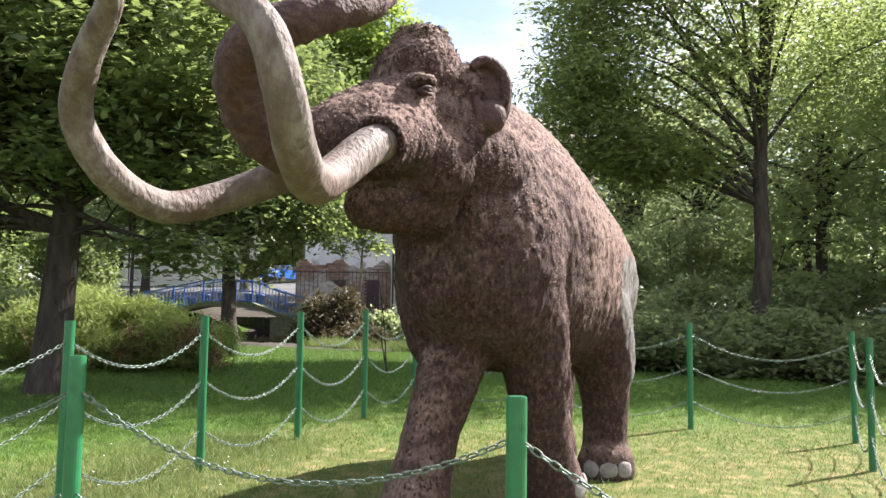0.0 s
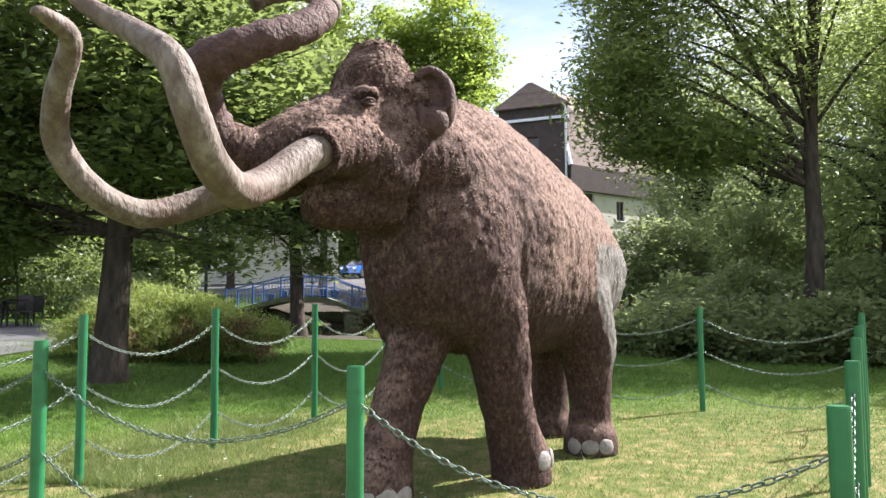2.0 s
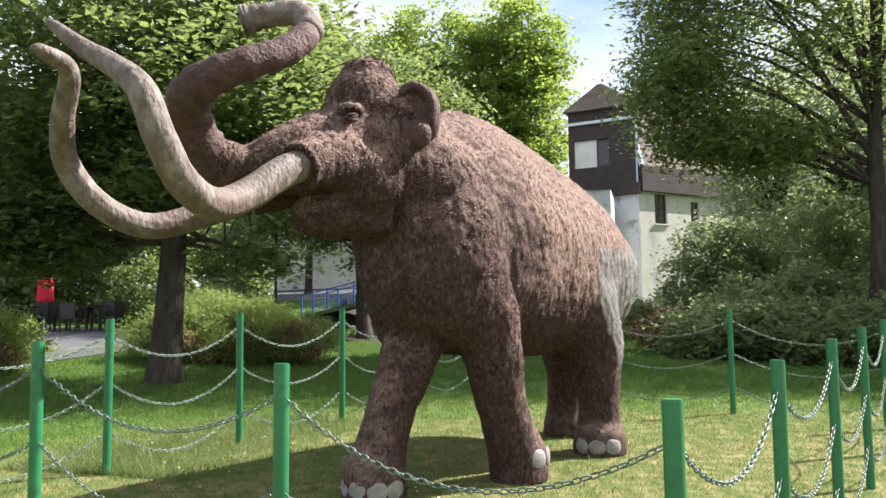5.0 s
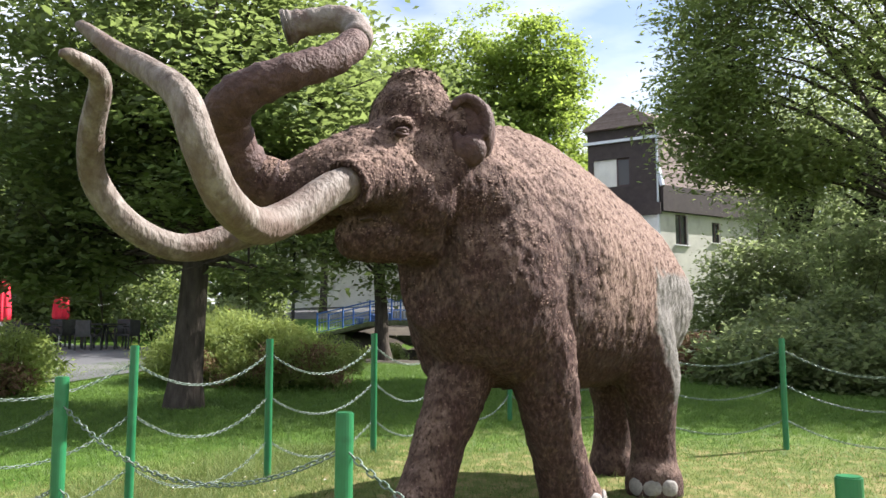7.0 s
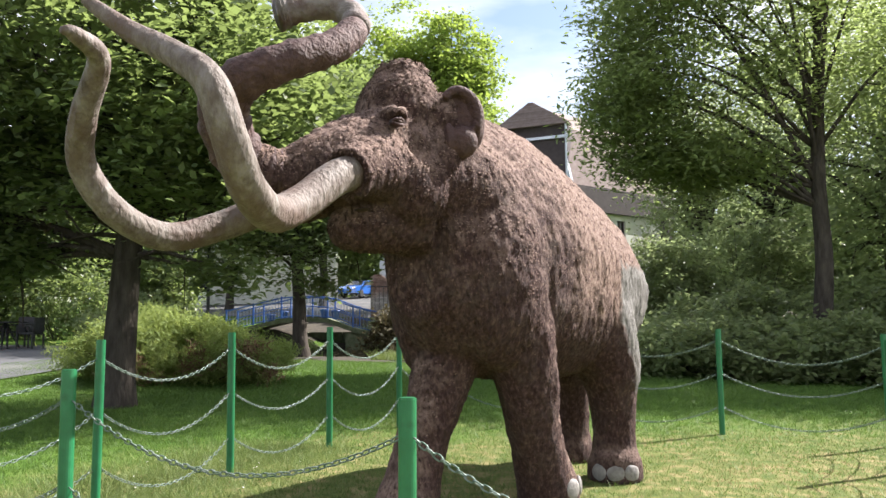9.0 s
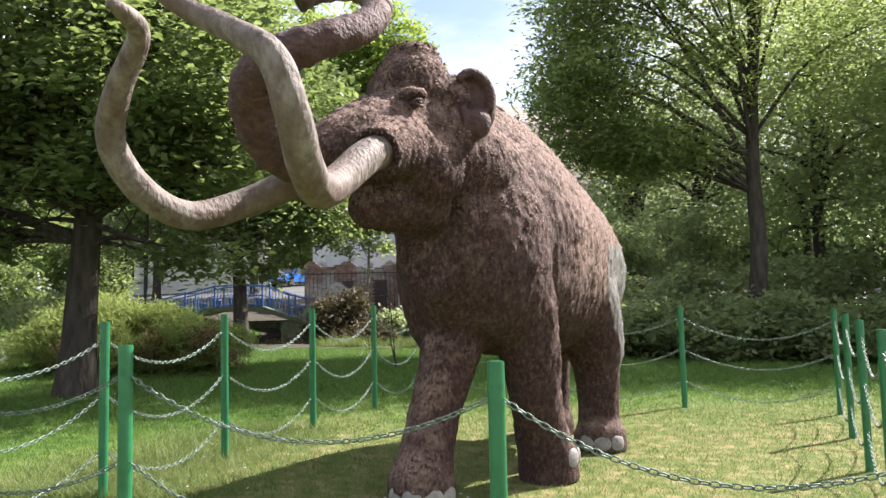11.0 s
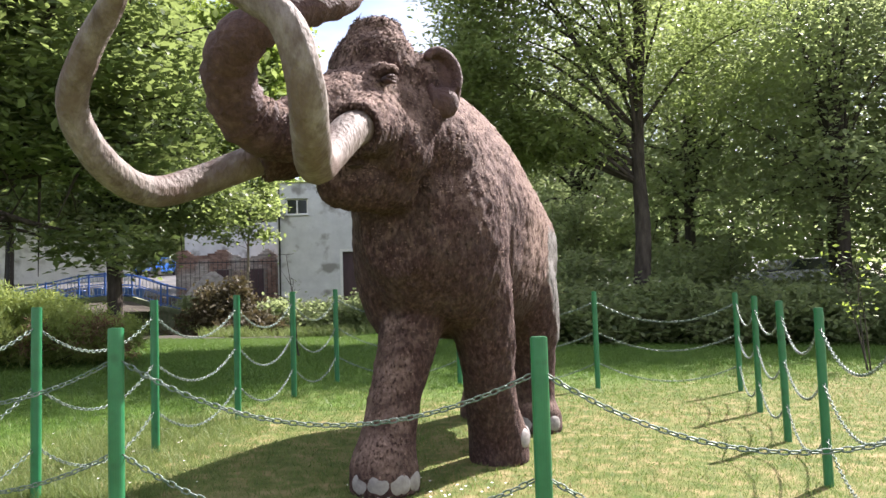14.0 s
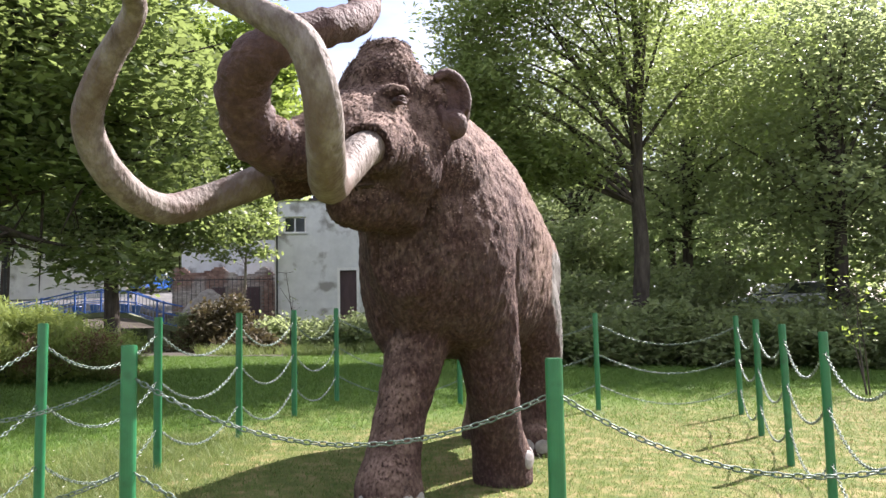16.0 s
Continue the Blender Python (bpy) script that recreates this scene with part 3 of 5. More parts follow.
def fused(pieces, voxel, smooth):
    """One skin over overlapping closed pieces, as numpy vertices and triangles or quads."""
    v, f = join_lists(pieces)
    tmp = new("tmp", link_mesh("tmp", v, f, None))
    md = tmp.modifiers.new("skin", "REMESH")
    md.mode, md.voxel_size, md.use_smooth_shade = "VOXEL", voxel, True
    sm = tmp.modifiers.new("smooth", "SMOOTH")
    sm.factor, sm.iterations = 0.5, smooth
    dg = bpy.context.evaluated_depsgraph_get()
    me = bpy.data.meshes.new_from_object(tmp.evaluated_get(dg))
    bpy.data.objects.remove(tmp)
    return me


# section: u, v of the middle, half width, belly height, back height
TORSO = [(-2.28, -0.27, 0.22, 1.55, 2.10), (-2.18, -0.27, 0.47, 1.32, 2.34), (-1.92, -0.27, 0.66, 1.14, 2.59), (-1.5, -0.27, 0.73, 1.05, 2.82), (-0.9, -0.28, 0.72, 1.02, 2.97), (-0.4, -0.30, 0.74, 1.02, 3.09), (0.1, -0.32, 0.74, 1.05, 3.18),
         (0.5, -0.34, 0.67, 1.08, 3.18), (0.85, -0.36, 0.56, 1.14, 3.08), (1.15, -0.38, 0.44, 1.30, 3.0), (1.40, -0.40, 0.30, 1.55, 2.8)]
LEFT_TUSK = [(-0.20, 4.78, 2.50, 0.125), (-0.374, 4.435, 2.402, 0.118), (-0.532, 4.082, 2.175, 0.110), (-0.589, 3.775, 2.08, 0.108), (-0.608, 3.456, 2.165, 0.100), (-0.627, 3.254, 2.371, 0.094), (-0.711, 3.2, 2.623, 0.085),
             (-0.918, 3.274, 2.786, 0.072), (-1.174, 3.346, 2.937, 0.058), (-1.40, 3.377, 3.10, 0.036), (-1.447, 3.377, 3.125, 0.018)]
RIGHT_TUSK = [(-0.70, 5.05, 2.42, 0.12), (-1.00, 5.05, 2.33, 0.115), (-1.33, 4.98, 2.19, 0.108), (-1.596, 4.689, 2.086, 0.102), (-1.778, 4.381, 2.202, 0.097), (-1.874, 4.149, 2.456, 0.09), (-1.74, 3.919, 2.695, 0.08),
              (-1.544, 3.713, 2.934, 0.066), (-1.56, 3.50, 3.0, 0.045), (-1.60, 3.44, 3.005, 0.02)]
TRUNK = [(-0.35, 5.0, 2.60, 0.30), (-0.60, 4.82, 2.53, 0.24), (-0.82, 4.68, 2.45, 0.19), (-1.02, 4.55, 2.52, 0.165), (-1.069, 4.302, 2.754, 0.155), (-0.919, 4.121, 2.902, 0.135), (-0.633, 4.17, 3.042, 0.112),
         (-0.41, 4.401, 3.2, 0.103), (-0.336, 4.655, 3.432, 0.095), (-0.49, 4.76, 3.60, 0.092), (-0.72, 4.70, 3.575, 0.09), (-0.83, 4.672, 3.545, 0.115), (-0.86, 4.66, 3.535, 0.12)]


def mammoth():
    g = lambda x, y: ground_z(x, y) - 0.02
    collars = []
    torso = []
    for u, v, hw, z0, z1 in TORSO:
        c = body_at(u, v, (z0 + z1) / 2)
        torso.append((c, BODY_L * hw, np.array([0, 0, (z1 - z0) / 2])))
    pieces = [loft(torso, power=0.86, crest=1.3)]
    # shoulders and hips
    pieces.append(ball(body_at(0.75, -0.08, 1.9), 0.38, 0.55, 0.75, -22))
    pieces.append(ball(body_at(0.75, -0.62, 1.8), 0.30, 0.50, 0.75, -22))
    pieces.append(ball(body_at(-1.25, -0.0, 1.75), 0.42, 0.60, 0.65, -22))
    pieces.append(ball(body_at(-1.35, -0.55, 1.7), 0.40, 0.60, 0.65, -22))
    # legs: front right, front left, rear left, rear right
    legs = [
        [(-0.16, 5.55, g(-0.2, 5.5), 0.255), (-0.16, 5.56, 0.20, 0.25), (-0.12, 5.62, 0.42, 0.205), (-0.04, 5.70, 0.75, 0.20), (0.08, 5.80, 1.15, 0.235), (0.20, 5.9, 1.6, 0.28), (0.25, 5.93, 2.1, 0.20)],
        [(0.86, 6.38, g(0.9, 6.4), 0.255), (0.85, 6.36, 0.22, 0.25), (0.80, 6.28, 0.42, 0.22), (0.74, 6.14, 0.75, 0.215), (0.70, 6.05, 1.10, 0.25), (0.58, 5.97, 1.6, 0.31), (0.36, 5.93, 2.2, 0.22)],
        [(1.50, 7.60, g(1.5, 7.6), 0.26), (1.50, 7.60, 0.22, 0.255), (1.50, 7.62, 0.40, 0.205), (1.49, 7.58, 0.80, 0.225), (1.45, 7.52, 1.15, 0.31), (1.28, 7.43, 1.6, 0.40), (1.05, 7.45, 2.15, 0.25)],
        [(1.12, 8.42, g(1.1, 8.4), 0.25), (1.12, 8.42, 0.25, 0.24), (1.12, 8.40, 0.45, 0.20), (1.12, 8.3, 0.85, 0.20), (1.08, 8.15, 1.2, 0.28), (1.0, 8.0, 1.6, 0.38), (0.95, 7.85, 2.1, 0.25)],
    ]
    pieces += [limb(c) for c in legs]
    # head: neck, skull, dome, cheeks, jaw
    pieces.append(limb([(*body_at(0.7, -0.36, 2.35), 0.58), (0.10, 5.65, 2.50, 0.48), (-0.10, 5.42, 2.60, 0.42), (-0.28, 5.20, 2.65, 0.37), (-0.45, 5.0, 2.62, 0.295), (-0.62, 4.84, 2.56, 0.235)], 24))
    pieces.append(ball((-0.17, 5.35, 3.0), 0.31, 0.34, 0.34, 40))
    pieces.append(limb([(-0.15, 5.36, 2.85, 0.33), (-0.15, 5.36, 3.08, 0.275), (-0.15, 5.36, 3.26, 0.215), (-0.15, 5.36, 3.38, 0.16)], 18))
    pieces.append(ball((-0.13, 5.21, 2.44), 0.32, 0.36, 0.33, 40))
    pieces.append(ball((0.10, 5.28, 2.62), 0.17, 0.22, 0.30, 40))
    pieces.append(limb([(-0.05, 5.35, 2.25, 0.25), (-0.30, 5.10, 2.20, 0.22), (-0.47, 4.96, 2.14, 0.15), (-0.54, 4.89, 2.10, 0.08)], 18))
    pieces.append(ball((-0.16, 4.985, 2.915), 0.10, 0.17, 0.06, 40))
    pieces.append(ball((0.17, 5.29, 2.92), 0.11, 0.15, 0.23, 10))
    # collars where the tusks leave the cheeks
    for c in ([(-0.20, 4.98, 2.55, 0.24), (-0.29, 4.70, 2.50, 0.185), (-0.345, 4.50, 2.425, 0.155)], [(-0.58, 5.15, 2.52, 0.24), (-0.80, 5.08, 2.42, 0.2), (-0.95, 5.05, 2.36, 0.185)]):
        pieces.append(limb(c, 20))
        d = np.array(c[2][:3]) - np.array(c[1][:3])
        d /= np.linalg.norm(d)
        q = np.cross(d, [0, 0, 1.0])
        q /= np.linalg.norm(q)
        w = np.cross(d, q)
        loop = [np.array(c[2][:3]) + d * 0.02 + 0.15 * (math.cos(k * math.pi / 8) * q + math.sin(k * math.pi / 8) * w) for k in range(17)]
        pieces.append(tube(loop, [0.026] * 17, 10))
        collars.append((np.array(c[2][:3]), d))
    pieces.append(limb(TRUNK[:4], 18))
    skin = fused(pieces, 0.0185, 14)
    co = np.empty(len(skin.vertices) * 3, np.float32)
    skin.vertices.foreach_get("co", co)
    co = co.reshape(-1, 3)
    no = np.empty(len(skin.vertices) * 3, np.float32)
    skin.vertices.foreach_get("normal", no)
    no = no.reshape(-1, 3)
    disp = np.empty(len(co), np.float32)
    for i, p in enumerate(co):
        s = 0.5 + 0.5 * min(max((p[2] - 0.3) / 0.6, 0), 1)
        disp[i] = s * (0.012 * noise.noise((p[0] * 13, p[1] * 13, p[2] * 7)) + 0.012 * noise.noise((p[0] * 4, p[1] * 4, p[2] * 2.5 + 7)) + 0.009 * noise.noise((p[0] * 21, p[1] * 21, p[2] * 14 + 3)))
    co2 = co + no * disp[:, None]
    faces = [tuple(p.vertices) for p in skin.polygons]
    bpy.data.meshes.remove(skin)
    verts = [tuple(map(float, p)) for p in co2]
    mats = [0] * len(faces)

    def add(piece, slot):
        v, f = piece
        o = len(verts)
        verts.extend(v)
        faces.extend(tuple(i + o for i in q) for q in f)
        mats.extend([slot] * len(f))

    # flakes and locks of modelled fur, short and broad on the back, long on the lower flanks, sparse on the chest
    tuft_start = len(faces)
    rng = np.random.default_rng(5)
    pick = rng.integers(0, len(co2), 95000)
    p, q = co2[pick].astype(float), no[pick].astype(float)
    q /= np.linalg.norm(q, axis=1)[:, None] + 1e-9
    z, roll = p[:, 2], rng.uniform(size=len(p))
    head = p[:, 1] < 5.62
    chest = (q @ BODY_F > 0.3) & (z > 0.9) & (z < 2.15)
    leg = z < 0.95
    crown = head & (z > 3.12)
    lower = (z > 0.95) & (z < 1.65) & ~chest
    along = 0.37 * p[:, 0] + 0.93 * p[:, 1]
    bare = (along > 7.16 + 0.55 * np.maximum(1.55 - z, 0)) & (z < 2.08) & (z > 0.85)
    upper = (z > 1.65) & ~head
    keep = ~bare & ~(chest & (roll < 0.8)) & ~(leg & (roll < 0.9)) & ~(head & ~crown & (roll < 0.4)) & ~(upper & (roll < 0.75)) & ~(lower & (roll < 0.3))
    down = np.array([0.0, 0.0, -1.0]) - 0.35 * BODY_F + rng.normal(size=p.shape) * np.where(crown, 0.9, 0.35)[:, None]
    down -= q * np.sum(down * q, axis=1)[:, None]
    k = np.linalg.norm(down, axis=1)
    keep &= k > 0.12
    down /= k[:, None] + 1e-9
    side = np.cross(down, q)
    length = rng.uniform(0.014, 0.032, len(p)) * np.where(lower, 1.8, 1) * np.where(head, 1.35, 1) * np.where(crown, 1.9, 1)
    length *= np.where((q[:, 2] < -0.5) & lower, 1.9, 1)
    width = rng.uniform(0.0035, 0.0085, len(p)) * np.where(head, 1.1, 1) * np.where(lower, 0.9, 1)
    lift = rng.uniform(0.0005, 0.0045, len(p)) * np.where(chest | leg, 0.5, 1) * np.where(head, 1.3, 1) * np.where(crown, 1.9, 1)
    p, q, down, side = p[keep], q[keep], down[keep], side[keep]
    length, width, lift = length[keep, None], width[keep, None], lift[keep, None]
    flake = np.stack([p - side * width * 0.7 - q * 0.005, p + side * width * 0.7 - q * 0.005, p + down * length * 0.55 + side * width + q * lift,
                      p + down * length * 0.55 - side * width + q * lift, p + down * length + q * lift * rng.uniform(0.2, 1.3, (len(p), 1))], axis=1)
    o = len(verts)
    verts.extend(map(tuple, flake.reshape(-1, 3).tolist()))
    for i in range(o, o + 5 * len(p), 5):
        faces.extend(((i, i + 1, i + 2, i + 3), (i + 3, i + 2, i + 4)))
    mats.extend([0] * (2 * len(p)))
    tuft_end = len(faces)
    # trunk skin, grey at the raised end
    line = curve_points(TRUNK, 8)
    cut = 62
    wob = [1 + 0.05 * math.sin(i * 1.7) + 0.03 * math.sin(i * 3.1) for i in range(len(line))]
    add(tube(line[17:cut + 1, :3], [r * w for r, w in zip(line[17:cut + 1, 3], wob[17:cut + 1])], 24), 3)
    add(tube(line[cut:, :3], [r * w for r, w in zip(line[cut:, 3], wob[cut:])], 24), 5)
    # tusks
    for t in (LEFT_TUSK, RIGHT_TUSK):
        ln = curve_points(t, 9)
        add(grooved(ln[:, :3], [0.93 * r * (1 + 0.03 * noise.noise((i * 0.5, r * 9, 0))) for i, r in enumerate(ln[:, 3])], 44, 0.045, t[0][0] * 10), 1)
    for c, d in collars:
        add(tube([c - d * 0.03, c + d * 0.012], [0.148, 0.148], 20), 4)
    # toenails
    def nails(cx, cy, cz, r, angles, size):
        for a in angles:
            x, y = cx + r * math.cos(radians(a)), cy + r * math.sin(radians(a))
            add(ball((x, y, cz), size * 0.34, size * 0.95, size * 0.95, a, 0, 3), 2)
    nails(-0.16, 5.55, 0.105, 0.228, (-142, -105, -68, -30), 0.09)
    nails(0.86, 6.38, 0.22, 0.234, (-40, 2), 0.088)
    nails(1.50, 7.60, 0.15, 0.238, (-132, -95, -58), 0.088)
    # ear: a cupped flap with a thick rim and a lower lobe
    ear_n = np.array([0.18, -0.97, 0.10])
    ear_n /= np.linalg.norm(ear_n)
    ear_x = np.cross(np.array([0, 0, 1.0]), -ear_n)
    ear_x /= np.linalg.norm(ear_x)
    ear_z = np.cross(-ear_n, ear_x) * -1
    if ear_z[2] < 0:
        ear_z = -ear_z
    c0 = np.array([0.285, 5.225, 2.90])
    rim = []
    for k in range(17):
        a = radians(35 + 190 * k / 16)
        rim.append(c0 + ear_z * 0.06 + ear_x * (0.125 * math.cos(a) + 0.02 * math.sin(a)) + ear_z * 0.165 * math.sin(a) + ear_n * (0.05 + 0.015 * math.cos(a)))
    ear = fused([tube(rim, [0.03 + 0.012 * math.sin(math.pi * k / 16) for k in range(17)], 12), ball(c0 - ear_n * 0.03, 0.16, 0.05, 0.24, 10), ball(c0 + ear_z * -0.15 + ear_n * 0.04 - ear_x * 0.012, 0.105, 0.07, 0.115, 10), ball(c0 + ear_z * -0.14 + ear_n * 0.045 + ear_x * 0.085, 0.045, 0.06, 0.125, 10),
                 ball(c0 - ear_x * 0.10 + ear_z * 0.03 - ear_n * 0.06, 0.08, 0.10, 0.20, 10)], 0.014, 4)
    add(([tuple(v.co) for v in ear.vertices], [tuple(p.vertices) for p in ear.polygons]), 6)
    bpy.data.meshes.remove(ear)
    # eye: lids, ball
    e = np.array([-0.100, 4.862, 2.83])
    add(ball(e - HEAD_L * 0.022, 0.045, 0.04, 0.028, 40, 0, 3), 4)
    add(ball(e + HEAD_L * 0.016, 0.024, 0.02, 0.014, 40, 0, 3), 6)
    t0 = np.array([-0.64, -0.77, 0])
    for s in (1, -1):
        lid = [e + t0 * 0.045 * math.cos(a) + np.array([0, 0, s * 0.020 * math.sin(a)]) + HEAD_L * 0.022 * math.sin(a) for a in np.linspace(0, math.pi, 9)]
        add(tube(lid, [0.008 + 0.005 * math.sin(a) for a in np.linspace(0, math.pi, 9)], 8), 6)
    # mouth
    add(ball((-0.35, 4.88, 2.255), 0.04, 0.10, 0.010, 40, 0, 3), 4)
    me = link_mesh("mammoth_statue", verts, faces, None)
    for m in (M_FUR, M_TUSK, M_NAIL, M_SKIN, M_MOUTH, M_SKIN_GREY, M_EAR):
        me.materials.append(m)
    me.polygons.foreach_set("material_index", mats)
    me.polygons.foreach_set("use_smooth", [not tuft_start <= i < tuft_end for i in range(len(faces))])
    me.update()
    ob = new("mammoth_statue", me)
    return tagged(ob, "life-size weathered brown mammoth with raised trunk and ivory tusks", "statue")


mammoth()

# ---- chain fence ----
FRONT = [(-3.25, 4.14), (-1.49, 3.446), (0.272, 2.785), (1.908, 2.165)]
LEFT = [(-3.25, 4.14), (-2.54, 5.616), (-2.03, 7.03), (-1.49, 8.57), (-0.956, 10.05), (-0.40, 11.45)]
RIGHT = [(1.908, 2.165), (2.478, 3.635), (3.10, 5.264), (3.69, 6.765), (4.27, 8.278), (4.837, 9.75)]
BACK = [(-0.40, 11.45), (1.28, 10.85), (3.07, 10.28), (4.837, 9.75)]
POST_H = 1.315
HOOKS = (1.155, 0.745, 0.335)


def post_z(x, y):
    return -0.226 - 0.031 * x + 0.0445 * y


def post_mesh():
    bm = bmesh.new()
    bmesh.ops.create_cone(bm, segments=20, radius1=0.035, radius2=0.035, depth=POST_H + 0.3, cap_ends=True, matrix=pose(0, 0, (POST_H - 0.3) / 2))
    top = [e for e in bm.edges if all(v.co.z > POST_H - 0.01 for v in e.verts)]
    bmesh.ops.bevel(bm, geom=top, offset=0.004, segments=2, affect="EDGES")
    me = bpy.data.meshes.new("post")
    bm.to_mesh(me)
    bm.free()
    me.materials.append(M_GREEN)
    return me


def ring(centre, along, normal, length, width, wire, sides=5, steps=12):
    """One oval chain link."""
    along, normal = np.asarray(along), np.asarray(normal)
    verts, faces = [], []
    across = np.cross(normal, along)
    for k in range(steps):
        a = 2 * math.pi * k / steps
        ca, sa = math.cos(a), math.sin(a)
        x = (abs(ca) ** 0.8) * math.copysign(1, ca) * (length / 2 - wire)
        y = (abs(sa) ** 0.8) * math.copysign(1, sa) * (width / 2 - wire)
        out = along * ca + across * sa
        c = np.asarray(centre) + along * x + across * y
        for j in range(sides):
            b = 2 * math.pi * j / sides
            verts.append(tuple(c + wire * (math.cos(b) * out + math.sin(b) * normal)))
    for k in range(steps):
        k2 = (k + 1) % steps
        for j in range(sides):
            j2 = (j + 1) % sides
            faces.append((k * sides + j, k * sides + j2, k2 * sides + j2, k2 * sides + j))
    return verts, faces


def chain_mesh(a, b, sag):
    """A hanging chain of oval links between two hooks."""
    a, b = np.asarray(a, float), np.asarray(b, float)
    t = np.linspace(0, 1, 60)[:, None]
    line = a + (b - a) * t - np.array([0, 0, sag]) * 4 * t * (1 - t)
    seg = np.linalg.norm(np.diff(line, axis=0), axis=1)
    s = np.concatenate([[0], np.cumsum(seg)])
    pitch = 0.036
    n = int(s[-1] / pitch)
    pieces = []
    side0 = np.cross((b - a) / np.linalg.norm(b - a), [0, 0, 1.0])
    for k in range(n + 1):
        d = min(k * s[-1] / n, s[-1] - 1e-6)
        c = np.array([np.interp(d, s, line[:, i]) for i in range(3)])
        c2 = np.array([np.interp(min(d + 0.01, s[-1]), s, line[:, i]) for i in range(3)])
        c1 = np.array([np.interp(max(d - 0.01, 0), s, line[:, i]) for i in range(3)])
        al = (c2 - c1) / np.linalg.norm(c2 - c1)
        upv = np.cross(side0, al)
        tilt = 0.6 if k % 2 else -0.9
        nrm = math.cos(tilt) * side0 + math.sin(tilt) * upv
        pieces.append(ring(c, al, nrm, 0.050, 0.028, 0.0038))
    v, f = join_lists(pieces)
    return link_mesh("chain", v, f, M_CHAIN, True)


def build_fence():
    fence = thing("chain_fence", 0.8, 6.5, post_z(0.8, 6.5), "green painted steel post fence with three worn chains round the statue", "fence")
    origin = np.array([0.8, 6.5, post_z(0.8, 6.5)])
    pm = post_mesh()
    rng = np.random.default_rng(3)
    seen = set()
    for row in (FRONT, LEFT, RIGHT, BACK):
        for x, y in row:
            if (x, y) in seen:
                continue
            seen.add((x, y))
            p = part("post", pm, None, fence)
            p.matrix_basis = pose(x - origin[0], y - origin[1], post_z(x, y) - origin[2], rng.normal() * 0.15, rng.normal() * 0.15, rng.uniform(0, 360))
        for (x0, y0), (x1, y1) in zip(row, row[1:]):
            d = np.array([x1 - x0, y1 - y0, 0.0])
            d /= np.linalg.norm(d)
            for h in HOOKS:
                a = np.array([x0, y0, post_z(x0, y0) + h]) + d * 0.045 - origin
                b = np.array([x1, y1, post_z(x1, y1) + h]) - d * 0.045 - origin
                part("chain", chain_mesh(a, b, 0.235 + rng.normal() * 0.015), None, fence)
    return fence


build_fence()

# ---- trees ----
tree("chestnut_tree", "broad dark-leaved chestnut tree with a straight dark trunk", -5.28, 11.0, 0.235, 7.0,
     [(-0.4, 0.2, 5.2, 3.1, 3.0, 2.6), (1.6, -0.6, 4.2, 2.3, 2.0, 1.7), (-1.9, 0, 3.9, 2.0, 2.2, 1.5), (0.3, -1.0, 3.6, 2.6, 1.6, 1.0), (1.6, -0.8, 3.2, 1.0, 0.8, 0.5), (-2.5, -0.2, 2.75, 1.7, 1.3, 0.85)],
     520, 115, 0.30, (0.145, 0.08), M_LEAF_DARK, M_BARK, 11, (0.3, 0.1), 60, 2.2, 0.75, [(-2.4, -0.3, 2.25, 1.5, 1.0, 0.55, 60), (1.6, -0.1, 1.8, 0.5, 0.35, 0.33, 7)])
tree("park_tree", "leafy park tree with a leaning dark trunk near the footbridge", -6.9, 26.2, 0.24, 7.5,
     [(0, 0, 7.2, 4.2, 3.4, 3.2), (-1.5, -0.5, 4.2, 2.6, 2, 1.2), (2.4, 0, 4.4, 2.4, 2, 1.2), (-2.9, -1.2, 3.7, 2.2, 1.6, 0.9), (1.2, -1.2, 3.6, 1.8, 1.2, 0.8)], 420, 105, 0.40, (0.17, 0.11), M_LEAF_DARK, M_BARK, 12, (-0.7, 0.2), 50, 2.8, 0.6, [(0.5, -0.6, 2.4, 0.6, 0.5, 0.35, 6), (2.4, -0.4, 3.6, 1.2, 0.6, 0.4, 8)])
tree("ash_tree", "slender ash tree with feathery foliage and a forked dark trunk", 7.1, 18.8, 0.215, 11.5,
     [(0.3, 0, 8.6, 3.6, 3.2, 3.0), (-2.4, -0.2, 7.0, 2.6, 2.2, 2.4), (-2.6, -0.2, 10.0, 2.4, 2.4, 2.4), (2.6, 0, 6.8, 2.4, 2.4, 2.2), (0, -0.2, 12.4, 3.4, 3.2, 2.8), (-2.8, -1.0, 5.4, 1.5, 1.6, 1.1), (-3.5, -0.5, 6.3, 1.3, 1.5, 1.2), (-3.4, -0.3, 8.6, 1.4, 1.6, 1.8), (-3.6, -0.2, 6.2, 1.4, 1.5, 1.7), (-2.9, -0.2, 4.9, 1.7, 1.4, 0.7)],
     900, 52, 0.38, (0.16, 0.06), M_LEAF_MID, M_BARK, 13, (0.5, 0.3), 34, 3.6, 0.7, [(-3.9, -0.2, 6.2, 1.2, 1.3, 1.6, 210), (-2.6, -0.2, 4.75, 1.9, 1.2, 0.6, 150), (-3.6, -0.3, 8.3, 1.4, 1.4, 1.2, 90)], stout=0.6)
